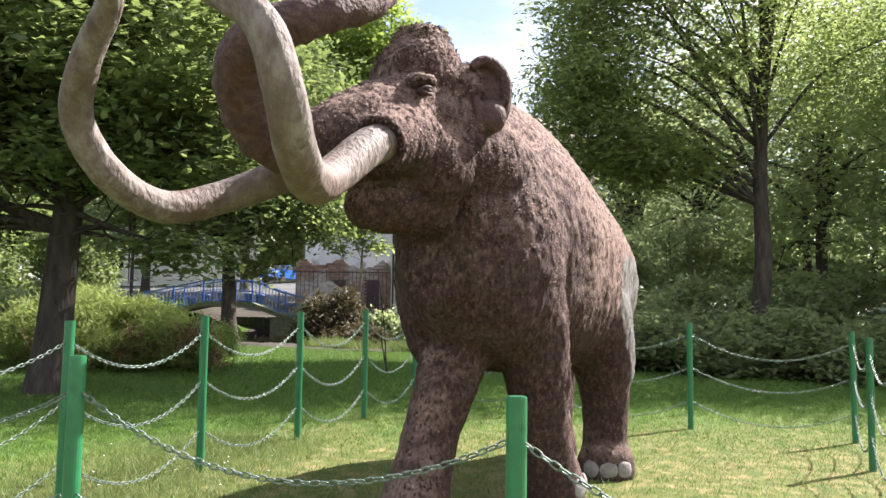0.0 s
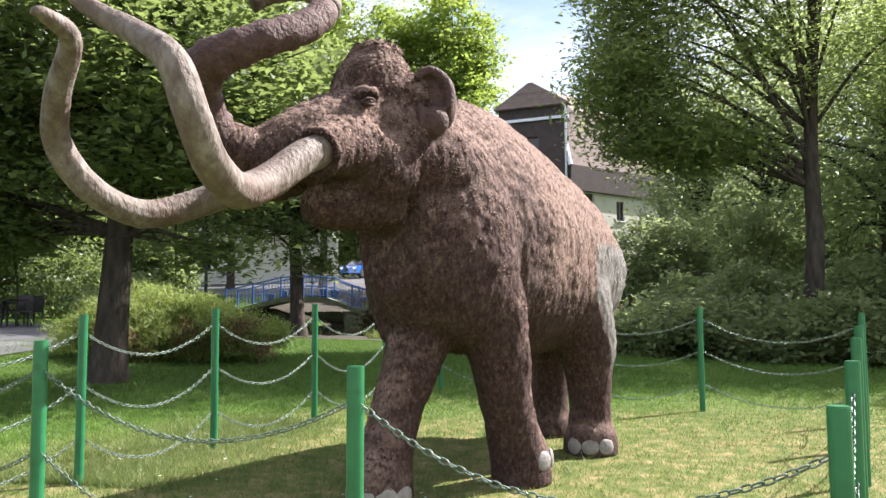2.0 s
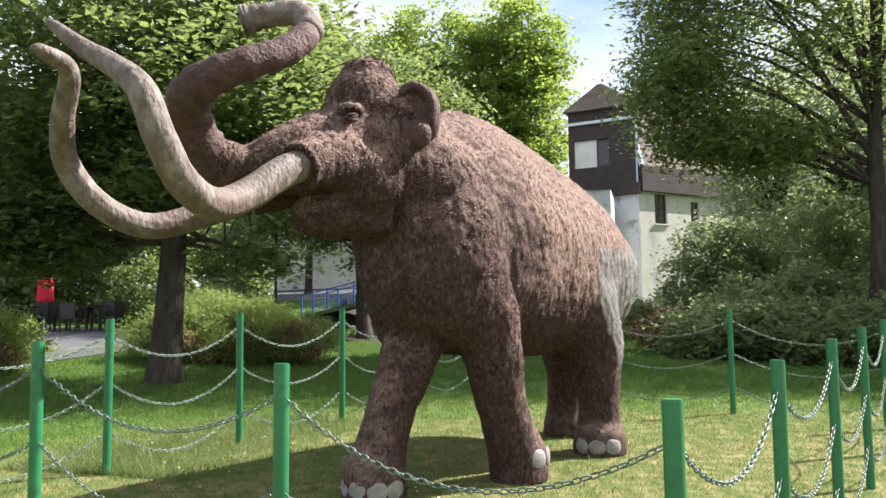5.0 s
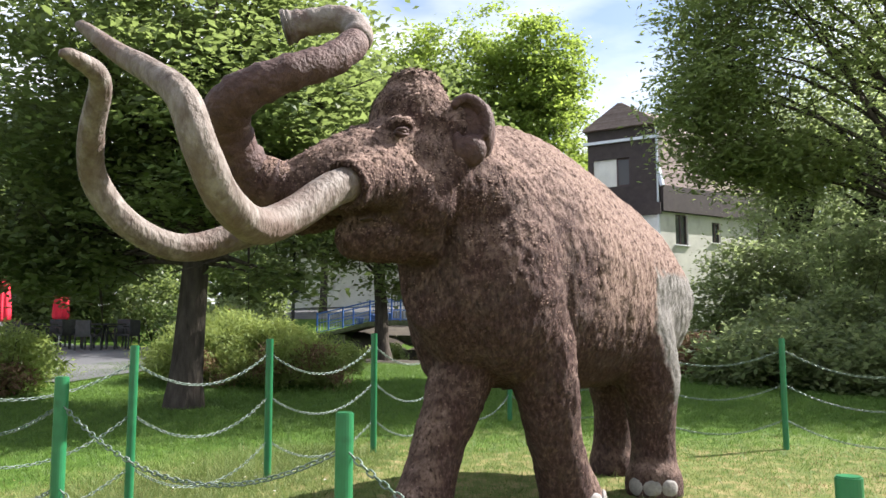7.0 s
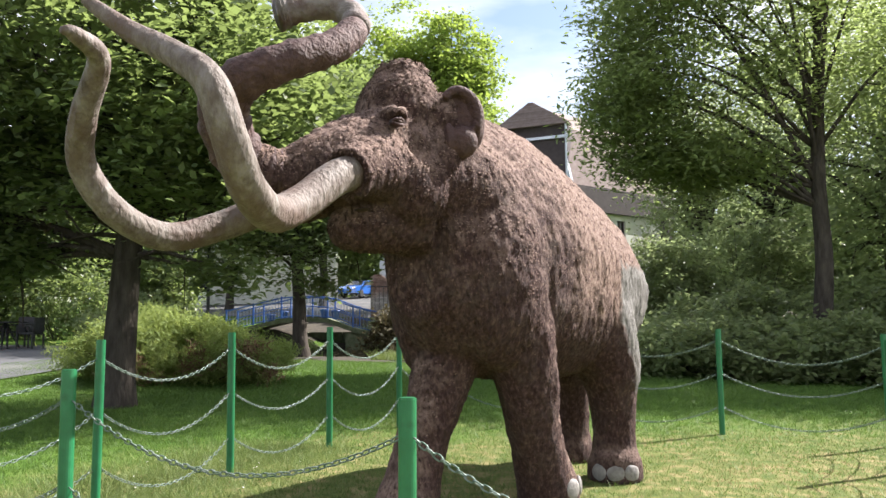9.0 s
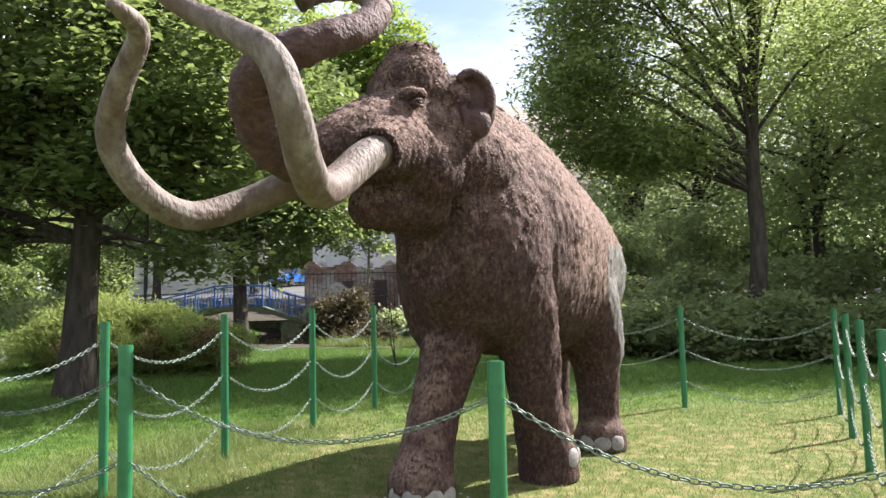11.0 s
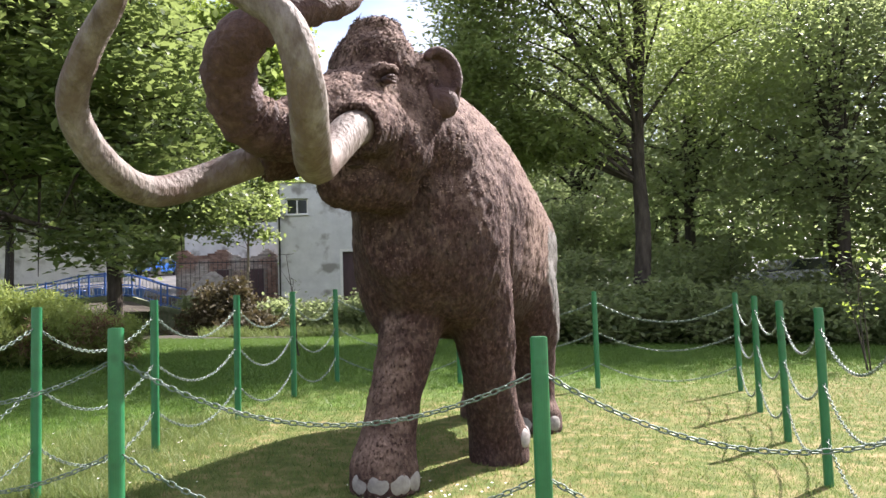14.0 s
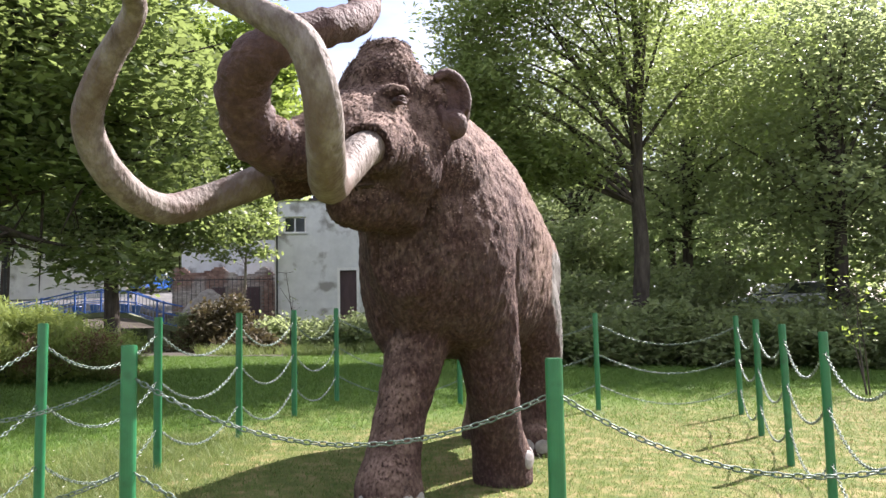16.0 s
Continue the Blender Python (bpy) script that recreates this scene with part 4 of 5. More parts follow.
tree("young_tree", "young tree with a pale trunk and bright leaves", -3.8, 35.5, 0.10, 7.0, [(0, 0, 7.3, 1.5, 1.5, 1.7), (-0.6, 0, 5.8, 1.0, 1.0, 0.6), (0.4, 0, 5.5, 0.7, 0.8, 0.5)],
     80, 55, 0.30, (0.22, 0.13), M_LEAF_MID, M_BARK_PALE, 14, (0.1, 0), 14, 4.6, stout=0.5)
for k, (bx, by, h, r) in enumerate([(-8.2, 54.5, 21.0, 4.6), (-13.5, 54.0, 20.0, 4.6), (-4.3, 53.5, 20.0, 3.4), (-19.5, 52.5, 19.0, 4.8)]):
    tree("maple_tree", "tall bright green maple tree in full leaf", bx, by, 0.26, h * 0.8,
         [(0, 0, h * 0.58, r, r, h * 0.28), (0.1 * r, 0, h * 0.82, r * 0.8, r * 0.8, h * 0.2), (-0.3 * r, -0.5, h * 0.38, r * 0.85, r * 0.85, h * 0.14)],
         360, 85, 0.55, (0.30, 0.18), M_LEAF_BRIGHT, M_BARK, 20 + k, (0.2, 0), 26, h * 0.3)
WOODS = [(11.5, 25.0, 12, 3.6), (16.0, 24.0, 13, 4.0), (20.5, 21.0, 12, 3.8), (10.0, 32.5, 13, 3.6), (14.5, 33.0, 15, 4.2), (20.0, 31.0, 15, 4.5), (25.5, 26.0, 14, 4.5), (27.0, 17.5, 12, 4.0), (12.5, 42.0, 15, 4.5), (17.5, 20.5, 11, 3.2), (13.2, 19.6, 11, 3.3), (33, 33, 16, 5.5), (22, 42, 16, 5), (8.2, 36.0, 11, 3.0)]
for k, (bx, by, h, r) in enumerate(WOODS):
    tree("woodland_tree", "tall shaded woodland tree at the edge of the park", bx, by, 0.2, h * 0.8,
         [(0, 0, h * 0.60, r, r, h * 0.30), (0.2 * r, 0, h * 0.82, r * 0.7, r * 0.7, h * 0.22), (-0.3 * r, -0.6, h * 0.34, r * 0.85, r * 0.85, h * 0.16)],
         190 if bx < 13.5 else 290, 58, 0.60, (0.20, 0.11), M_LEAF_WOOD, M_BARK, 40 + k, (0.2, 0.1), 26, h * 0.28)
for k, (bx, by, h, r) in enumerate([(-23.0, 22.5, 7.5, 3.0), (-18.5, 29.0, 9, 4.2), (-25.0, 28.0, 9, 4.5), (-31.0, 24.0, 9, 5.0), (-19.5, 36.5, 12, 3.4)]):
    tree("woodland_tree", "tall dark leafy tree behind the drive", bx, by, 0.22, h * 0.8,
         [(0, 0, h * 0.60, r, r, h * 0.27), (0.2 * r, 0, h * 0.82, r * 0.7, r * 0.7, h * 0.2), (-0.3 * r, -0.6, h * 0.40, r * 0.85, r * 0.85, h * 0.12)],
         300, 50, 0.48, (0.28, 0.15), M_LEAF_DARK, M_BARK, 60 + k, (0.2, 0.1), 22, h * 0.3)

# ---- shrubs ----
shrub("juniper_bush", "spreading yellow-green juniper bush with brown tips", -5.75, 14.4, [(0, 0, 0.50, 2.0, 1.3, 0.65), (-0.5, 0, 0.88, 1.2, 1.0, 0.5), (1.1, -0.1, 0.35, 0.95, 1.0, 0.45), (-1.7, 0.2, 0.35, 1.0, 1.0, 0.5)],
      480, 130, 0.12, (0.12, 0.017), M_JUNIPER, 80, 20, up=0.1, droop=-0.45, extra=([(1.3, -0.7, 0.35, 0.8, 0.5, 0.35), (-0.2, -1.0, 0.4, 1.2, 0.4, 0.4)], 20, M_DRY))
shrub("juniper_bush", "low round green bush at the edge of the drive", -9.3, 11.6, [(0, 0, 0.5, 1.25, 1.1, 0.65)], 200, 70, 0.12, (0.13, 0.03), M_JUNIPER, 81, 10, up=0.1, droop=-0.3, extra=([(0.6, -0.6, 0.25, 0.7, 0.4, 0.25)], 14, M_DRY))
for k, (bx, by, rx, ry, h) in enumerate([(4.2, 18.2, 1.8, 1.3, 1.1), (6.6, 17.4, 1.8, 1.2, 1.3), (9.2, 16.9, 2.0, 1.3, 1.2), (12.0, 16.2, 2.0, 1.4, 1.3), (15.0, 15.2, 2.2, 1.5, 1.8), (18.5, 14.0, 2.4, 1.6, 1.9), (5.4, 20.2, 1.9, 1.5, 1.9),
                                       (9.0, 20.6, 2.4, 1.7, 2.4), (13.0, 19.8, 2.6, 1.8, 1.6), (17.2, 18.2, 2.8, 1.8, 2.0), (22, 15.5, 2.8, 2, 3.6), (4.6, 25.5, 1.7, 1.5, 3.6), (7.4, 26.5, 2.2, 1.8, 4.2), (26, 12, 3, 2, 3.5)]):
    shrub("woodland_shrub", "dense dark green shrub under the trees" if by > 19 else "low leafy shrub at the edge of the lawn", bx, by,
          [(0, 0, h * 0.45, rx, ry, h * 0.55), (rx * 0.4, 0, h * 0.7, rx * 0.5, ry * 0.6, h * 0.35), (-rx * 0.5, -ry * 0.3, h * 0.3, rx * 0.6, ry * 0.6, h * 0.35)],
          260, 42, 0.2, (0.15, 0.085), M_LEAF_WOOD, 100 + k, 10, up=0.6)
shrub("dry_shrub", "dry reddish-brown shrub at the lawn's edge", 2.75, 19.6, [(0, 0, 0.45, 0.75, 0.6, 0.5)], 60, 40, 0.13, (0.13, 0.05), M_DRY, 130, 8)
for k, (bx, by, rx, h, m) in enumerate([(-4.1, 29.0, 1.35, 2.0, M_OLIVE), (-2.9, 27.0, 0.9, 0.6, M_OLIVE), (-2.3, 29.5, 1.2, 1.5, M_LEAF_WOOD), (-0.6, 28.5, 1.6, 1.2, M_LEAF_WOOD), (1.6, 28.0, 1.6, 1.2, M_LEAF_WOOD), (-6.6, 40.2, 1.4, 1.7, M_LEAF_WOOD),
                                   (-9.0, 22.0, 1.1, 0.6, M_LEAF_MID), (-11.4, 23.5, 1.8, 1.6, M_LEAF_WOOD), (-16.0, 27.0, 2.2, 2.4, M_LEAF_DARK), (-21.0, 26.0, 2.6, 2.6, M_LEAF_DARK), (-27, 24, 3, 2.8, M_LEAF_DARK), (-33, 21, 3, 3, M_LEAF_DARK), (-14.3, 31.0, 1.8, 5.0, M_LEAF_DARK), (-19.5, 28.5, 2.8, 4.6, M_LEAF_DARK), (-24.5, 26.5, 3.0, 4.6, M_LEAF_DARK), (-10.4, 37.2, 1.1, 1.3, M_LEAF_MID), (-7.6, 36.8, 1.5, 1.3, M_OLIVE)]):
    shrub("bank_shrub", "wild green shrub on the stream bank" if bx > -14 else "leafy shrub behind the terrace", bx, by, [(0, 0, h * 0.4, rx, rx * 0.7, h * 0.55), (0.3 * rx, 0, h * 0.7, rx * 0.5, rx * 0.4, h * 0.35)], 130 if rx * h < 6 else 460, 40, 0.2, (0.16, 0.09), m, 140 + k, 6)

# ---- buildings ----


def wall(name, parent, length, height, openings, material, thick=0.3, base=0.0, label=""):
    """A wall along its own x, from the front face at y = 0, with holes (x0, x1, z0, z1) right through it."""
    xs = sorted({0.0, length, *[v for o in openings for v in o[:2]]})
    zs = sorted({base, height, *[v for o in openings for v in o[2:]]})
    bm = bmesh.new()
    for x0, x1 in zip(xs, xs[1:]):
        for z0, z1 in zip(zs, zs[1:]):
            cx, cz = (x0 + x1) / 2, (z0 + z1) / 2
            if not any(o[0] < cx < o[1] and o[2] < cz < o[3] for o in openings):
                box(bm, x0, x1, 0, thick, z0, z1)
    bmesh.ops.remove_doubles(bm, verts=bm.verts, dist=0.0005)
    inner = [f for f in bm.faces if all(len(e.link_faces) > 2 for e in f.edges) and abs(f.normal.y) < 0.5]
    bmesh.ops.delete(bm, geom=inner, context="FACES_ONLY")
    return part(name, bm, material, parent, label)


def window(parent, x0, x1, z0, z1, bars=1, frame_mat=None, sill=True, depth=0.12):
    """A framed window in a hole of a wall whose front face is y = 0."""
    m = frame_mat or M_FRAME
    bm = bmesh.new()
    w = 0.07
    box(bm, x0, x1, depth, depth + 0.07, z0, z0 + w)
    box(bm, x0, x1, depth, depth + 0.07, z1 - w, z1)
    box(bm, x0, x0 + w, depth, depth + 0.07, z0 + w, z1 - w)
    box(bm, x1 - w, x1, depth, depth + 0.07, z0 + w, z1 - w)
    for k in range(bars):
        c = x0 + (x1 - x0) * (k + 1) / (bars + 1)
        box(bm, c - 0.035, c + 0.035, depth, depth + 0.07, z0 + w, z1 - w)
    win = part("window", bm, m, parent)
    for k in range(bars + 1):
        a = x0 + w + (x1 - x0 - w) * k / (bars + 1)
        b = x0 + (x1 - x0 - w) * (k + 1) / (bars + 1)
        part("pane", a_box(a, b, depth + 0.03, depth + 0.045, z0 + w, z1 - w), M_GLASS, win)
    if sill:
        part("sill", a_box(x0 - 0.08, x1 + 0.08, -0.08, depth, z0 - 0.07, z0 - 0.002, bevel=0.01), M_PLASTER, win)
    return win


# grey plastered house beyond the stream
grey_house = thing("grey_house", -2.63, 38.2, 1.585, "old two-storey house with stained grey plaster", "house", turn=-2)
grey_house.scale = (0.844, 0.844, 0.844)
part("plinth", a_box(-0.05, 4.75, -0.05, 4.9, -2.2, -0.003), M_MOSS, grey_house, "mossy stone plinth")
wall("wall", grey_house, 4.7, 6.75, [(0.50, 1.70, 4.95, 5.85), (3.42, 4.6, 0.1, 2.95)], M_PLASTER)
window(grey_house, 0.50, 1.70, 4.95, 5.85)
gd = part("door", a_box(3.55, 4.47, 0.14, 0.2, 0.1, 2.82), M_DARKWOOD, grey_house, "dark brown wooden door")
fr = bmesh.new()
box(fr, 3.40, 3.55, -0.02, 0.2, 0.1, 2.97)
box(fr, 4.47, 4.62, -0.02, 0.2, 0.1, 2.97)
box(fr, 3.55, 4.47, -0.02, 0.2, 2.82, 2.97)
part("door_frame", fr, M_FRAME, gd, "white painted frame")
bm = a_box(0.0, 0.3, 0.3, 5, 0, 6.75)
box(bm, 4.4, 4.7, 0.3, 5, 0, 6.75)
box(bm, 0.3, 4.4, 4.7, 5.0, 0, 6.75)
part("side_wall", bm, M_PLASTER, grey_house)
bm = bmesh.new()
rv = [bm.verts.new(p) for p in ((-0.2, -0.12, 6.74), (4.75, -0.12, 6.74), (4.75, 5.2, 6.74), (-0.2, 5.2, 6.74), (1.5, 2.5, 7.1), (3.3, 2.5, 7.1))]
for q in ((0, 1, 5, 4), (1, 2, 5), (2, 3, 4, 5), (3, 0, 4), (0, 3, 2, 1)):
    bm.faces.new([rv[i] for i in q])
part("roof", bm, M_SHINGLE, grey_house)
part("downpipe", link_mesh("downpipe", *tube([(0.12, -0.08, 0), (0.12, -0.08, 4), (0.12, -0.08, 6.7)], [0.05] * 3, 8), M_DARKMETAL), None, grey_house)

# ruined brick outbuilding, brick by brick
ruin = thing("brick_outbuilding", -8.6, 46.2, ground_z(-6, 46.5) - 0.2, "ruined brick outbuilding with patches of grey plaster", "building", turn=0)
rng = np.random.default_rng(77)
bv, bf = [], []
for row in range(30):
    for col in range(22):
        x = col * 0.26 + (0.13 if row % 2 else 0) + 0.02
        z = row * 0.10
        if x > 5.4 or z > 3.2 - 0.5 * abs(math.sin(x * 1.3)) - 0.12 * x / 2:
            continue
        if (2.0 < x < 2.9 and z < 1.9) or (3.9 < x < 4.7 and z < 1.9):
            continue
        d = rng.uniform(0, 0.025)
        o = len(bv)
        bv += [(x + i * 0.245, j * 0.3 - d, z + k * 0.088) for k in (0, 1) for j in (0, 1) for i in (0, 1)]
        bf += [tuple(o + i for i in q) for q in ((0, 1, 5, 4), (1, 3, 7, 5), (3, 2, 6, 7), (2, 0, 4, 6), (4, 5, 7, 6))]
tagged(part("brickwork", link_mesh("brickwork", bv, bf, M_BRICK), None, ruin), kind="stuff")
part("mortar", a_box(0, 5.6, 0.03, 0.28, 0, 2.2), M_GRAVEL, ruin)
for dx in (2.0, 3.9):
    part("door", a_box(dx + 0.05, dx + 0.85, 0.01, 0.06, 0.05, 1.85), M_DARKWOOD, ruin, "dark weathered plank door")
part("upper_wall", a_box(0.3, 5.5, 1.2, 1.5, 0, 4.6), M_PLASTER, ruin)
iron = part("iron_railing", a_box(0.0, 5.9, -0.91, -0.865, 2.2, 2.25), M_DARKMETAL, ruin, "rusty iron railing in front of the ruin")
part("lower_rail", a_box(0.0, 5.9, -0.91, -0.865, 0.4, 0.45), M_DARKMETAL, iron)
bar_mesh = part("bar", a_box(-0.0125, 0.0125, -0.9, -0.875, 0.0, 2.35), M_DARKMETAL, iron)
bar_mesh.location = (0.2, 0, 0)
for k in range(1, 24):
    part("bar", bar_mesh.data, None, iron).location = (0.2 + k * 0.24, 0, 0)

# white industrial building across the stream
white = thing("white_building", -25.0, 57.0, ground_z(-20, 57) - 0.3, "long white rendered industrial building with pilasters", "building", turn=15)
wall("wall", white, 11.5, 8.5, [(0.9, 2.1, 1.5, 3.0), (4.4, 5.4, 5.4, 6.6), (7.4, 8.4, 5.4, 6.6)], M_WHITE)
window(white, 0.9, 2.1, 1.5, 3.0, 2, M_DARKMETAL)
window(white, 4.4, 5.4, 5.4, 6.6)
window(white, 7.4, 8.4, 5.4, 6.6)
for k in range(6):
    part("pilaster", a_box(0.1 + k * 2.2, 0.35 + k * 2.2, -0.08, -0.002, 0, 8.4), M_WHITE, white)
part("cornice", a_box(-0.1, 11.6, -0.12, -0.004, 4.25, 4.42), M_PLASTER, white)
bm = a_box(0.0, 0.3, 0.3, 9, 0, 8.5)
box(bm, 11.2, 11.5, 0.3, 9, 0, 8.5)
box(bm, 0.3, 11.2, 8.7, 9, 0, 8.5)
part("side_wall", bm, M_WHITE, white)
part("roof", a_box(-0.4, 11.9, -0.4, 9.4, 8.5, 8.75), M_ZINC, white)
for k in range(5):
    part("letter_bar", a_box(10.25, 10.45, -0.03, -0.003, 1.4 + k * 0.4, 1.56 + k * 0.4), M_SIGN, white, "faded red lettering on the wall")

# house with a mansard roof behind the statue
mz = ground_z(3, 44) - 0.3
FACE = math.degrees(math.atan2(42.6 - 43.75, 2.75 + 0.9))
mansard = thing("mansard_house", -0.9, 43.75, mz, "three-storey house with brown clad mansard and white walls", "house", turn=FACE)
LW, RW = 3.83, 9.0
H1, H2, H3 = 6.6, 11.1, 12.5
wall("wall", mansard, LW, H1, [(0.4, 1.5, 4.6, 6.0)], M_PLASTER)
window(mansard, 0.4, 1.5, 4.6, 6.0, 1, M_DARKWOOD)
wall("cladding", mansard, LW, H2, [(0.3, 2.3, 8.0, 9.5)], M_CLAD, base=H1 + 0.003, label="dark brown vertical cladding")
window(mansard, 1.55, 2.3, 8.0, 9.5, 0, M_DARKWOOD, False)
part("balcony_panel", a_box(0.3, 1.55, 0.1, 0.16, 8.0, 9.5), M_WHITE, mansard, "white balcony panel in shade")
part("soffit_band", a_box(-0.15, LW + 0.1, -0.25, -0.003, H1 - 0.25, H1 + 0.35), M_CLAD, mansard)
part("gutter", a_box(-0.2, LW + 0.1, -0.16, -0.004, H2 - 0.75, H2 - 0.6), M_ZINC, mansard)
part("downpipe", link_mesh("downpipe", *tube([(LW - 0.05, -0.1, 0.2), (LW - 0.05, -0.1, 3), (LW - 0.05, -0.1, H2)], [0.06] * 3, 8), M_ZINC), None, mansard)
bm = bmesh.new()
for k in range(22):
    z = H2 + k * 0.073
    i = k * 0.094
    box(bm, -0.2 + i * 0.82, LW + 0.2 - i * 1.16, -0.3 + k * 0.05, 0.3 + k * 0.05, z, z + 0.083)
part("gable_shingles", bm, M_SHINGLE, mansard, "weathered brown shingle courses")
# the sunlit side turns back from the corner
side = part("side_wall", bmesh.new(), M_WHITE, mansard, "white rendered wall")
side.matrix_basis = pose(LW, 0, 0, 0, 0, 45 - FACE)
wall("side_front", side, RW, H1, [(1.1, 2.05, 4.85, 6.45), (3.9, 4.6, 5.1, 6.2)], M_CREAM)
window(side, 1.1, 2.05, 4.85, 6.45, 1, M_DARKWOOD)
window(side, 3.9, 4.6, 5.1, 6.2, 1, M_DARKWOOD)
part("clad_band", a_box(0.02, RW, -0.22, -0.004, H1 - 0.1, H1 + 1.25, bevel=0.02), M_CLAD, side, "brown boarded band under the roof")
part("pillar", a_box(6.5, 7.1, -1.45, -0.9, 0, H1 - 0.12, bevel=0.02), M_CLAD, side, "brown boarded balcony pillar")
bm = bmesh.new()
rv = [bm.verts.new(p) for p in ((0, -0.15, H1 + 1.2), (RW, -0.15, H1 + 1.2), (RW, 0.7, H2), (0.15, 0.7, H2), (RW, 2.4, H3), (0.15, 2.4, H3), (RW, 2.6, H1), (0.15, 2.6, H1))]
for q in ((0, 1, 2, 3), (3, 2, 4, 5), (1, 6, 4, 2), (0, 3, 5, 7), (0, 7, 6, 1), (5, 4, 6, 7)):
    bm.faces.new([rv[i] for i in q])
part("mansard_roof", bm, M_SHINGLE, side, "pinkish brown shingle slope")
part("zinc_edge", link_mesh("zinc_edge", *tube([(0.05, -0.18, H1 + 1.2), (0.1, 0.3, (H1 + 1.2 + H2) / 2), (0.16, 0.68, H2)], [0.14] * 3, 6), M_ZINC), None, side)
bm = a_box(6.2, 8.4, -1.5, -0.004, 3.55, 3.7)
for k in range(13):
    box(bm, 6.22 + k * 0.17, 6.26 + k * 0.17, -1.5, -1.46, 3.7, 4.7)
box(bm, 6.2, 8.4, -1.53, -1.43, 4.7, 4.78)
part("balcony", bm, M_PLASTER, side, "small concrete balcony with railing")
part("rear_block", a_box(0.32, LW - 0.05, 0.35, 4.0, 0, H2), M_CLAD, mansard)

# brown earth of the stream bed, its colour darkened for shade under the bridge
def stream_bed():
    verts, nx, ny = [], 40, 26
    for j in range(ny):
        for i in range(nx):
            x = -13 + 11.5 * i / (nx - 1)
            y = 22.5 + 24.8 * j / (ny - 1) + 0.5 * noise.noise((x * 0.6, j * 0.1, 1))
            verts.append((x, y, ground_z(x, y) + 0.03 + 0.05 * noise.noise((x * 2, y * 2, 8))))
    faces = [(j * nx + i, j * nx + i + 1, (j + 1) * nx + i + 1, (j + 1) * nx + i) for j in range(ny - 1) for i in range(nx - 1)]
    tagged(new("stream_bed", link_mesh("stream_bed", verts, faces, M_EARTH, True)), "bare earth of the stream bed, coloured dark for the shade under the bridge", "ground", kind="structure")


stream_bed()

# added wall: its dark blocks stand in for the shade under the footbridge
shade_wall = thing("retaining_wall", -9.0, 41.3, ground_z(-9.0, 41.3), "dark block wall added to stand for the shade under the bridge", "wall")
rz = ground_z(-9.0, 41.3)
for k in range(11):
    for j in range(4):
        part("stone_block", a_box(-5 + 0.9 * k + 0.45 * (j % 2), -4.12 + 0.9 * k + 0.45 * (j % 2), -0.2 - 0.02 * ((k * 7 + j * 3) % 3), 0.2, -1.2 + j * 0.42 + 0.012, -0.78 + j * 0.42, bevel=0.02), M_MOSS, shade_wall)


def yard():
    nx, ny = 12, 16
    verts = [(-23 + 18 * i / (nx - 1), 47.5 + 26 * j / (ny - 1)) for j in range(ny) for i in range(nx)]
    verts = [(x, y, ground_z(x, y) + 0.04) for x, y in verts]
    faces = [(j * nx + i, j * nx + i + 1, (j + 1) * nx + i + 1, (j + 1) * nx + i) for j in range(ny - 1) for i in range(nx - 1)]
    tagged(new("pavement_yard", link_mesh("pavement_yard", verts, faces, M_ASPHALT)), "grey paved yard beyond the footbridge", "pavement", kind="structure")


yard()

# ---- footbridge ----
bridge = thing("footbridge", -10.6, 39.6, ground_z(-10.6, 39.6), "arched footbridge with blue painted steel railings", "bridge")
b0 = np.array([-10.6, 39.6, ground_z(-10.6, 39.6)])
DECK = [(-14.6, 1.55), (-13.2, 1.85), (-11.75, 2.17), (-10.6, 2.24), (-9.4, 2.17), (-8.1, 1.68), (-7.2, 1.45)]


def deck_z(x):
    return float(np.interp(x, [p[0] for p in DECK], [p[1] for p in DECK]))


for (x0, z0), (x1, z1) in zip(DECK, DECK[1:]):
    bm = bmesh.new()
    vs = [bm.verts.new(Vector(p) - Vector(b0)) for p in ((x0, 39.3, z0 - 0.22), (x1, 39.3, z1 - 0.22), (x1, 41.0, z1 - 0.22), (x0, 41.0, z0 - 0.22), (x0, 39.3, z0), (x1, 39.3, z1), (x1, 41.0, z1), (x0, 41.0, z0))]
    for q in ((0, 1, 5, 4), (1, 2, 6, 5), (2, 3, 7, 6), (3, 0, 4, 7), (4, 5, 6, 7), (0, 3, 2, 1)):
        bm.faces.new([vs[i] for i in q])
    part("deck_slab", bm, M_MOSS, bridge, "mossy concrete deck")
bm = a_box(-0.009, 0.009, -0.009, 0.009, 0.08, 1.0)
BALUSTER = bpy.data.meshes.new("baluster")
bm.to_mesh(BALUSTER)
bm.free()
BALUSTER.materials.append(M_BAR)
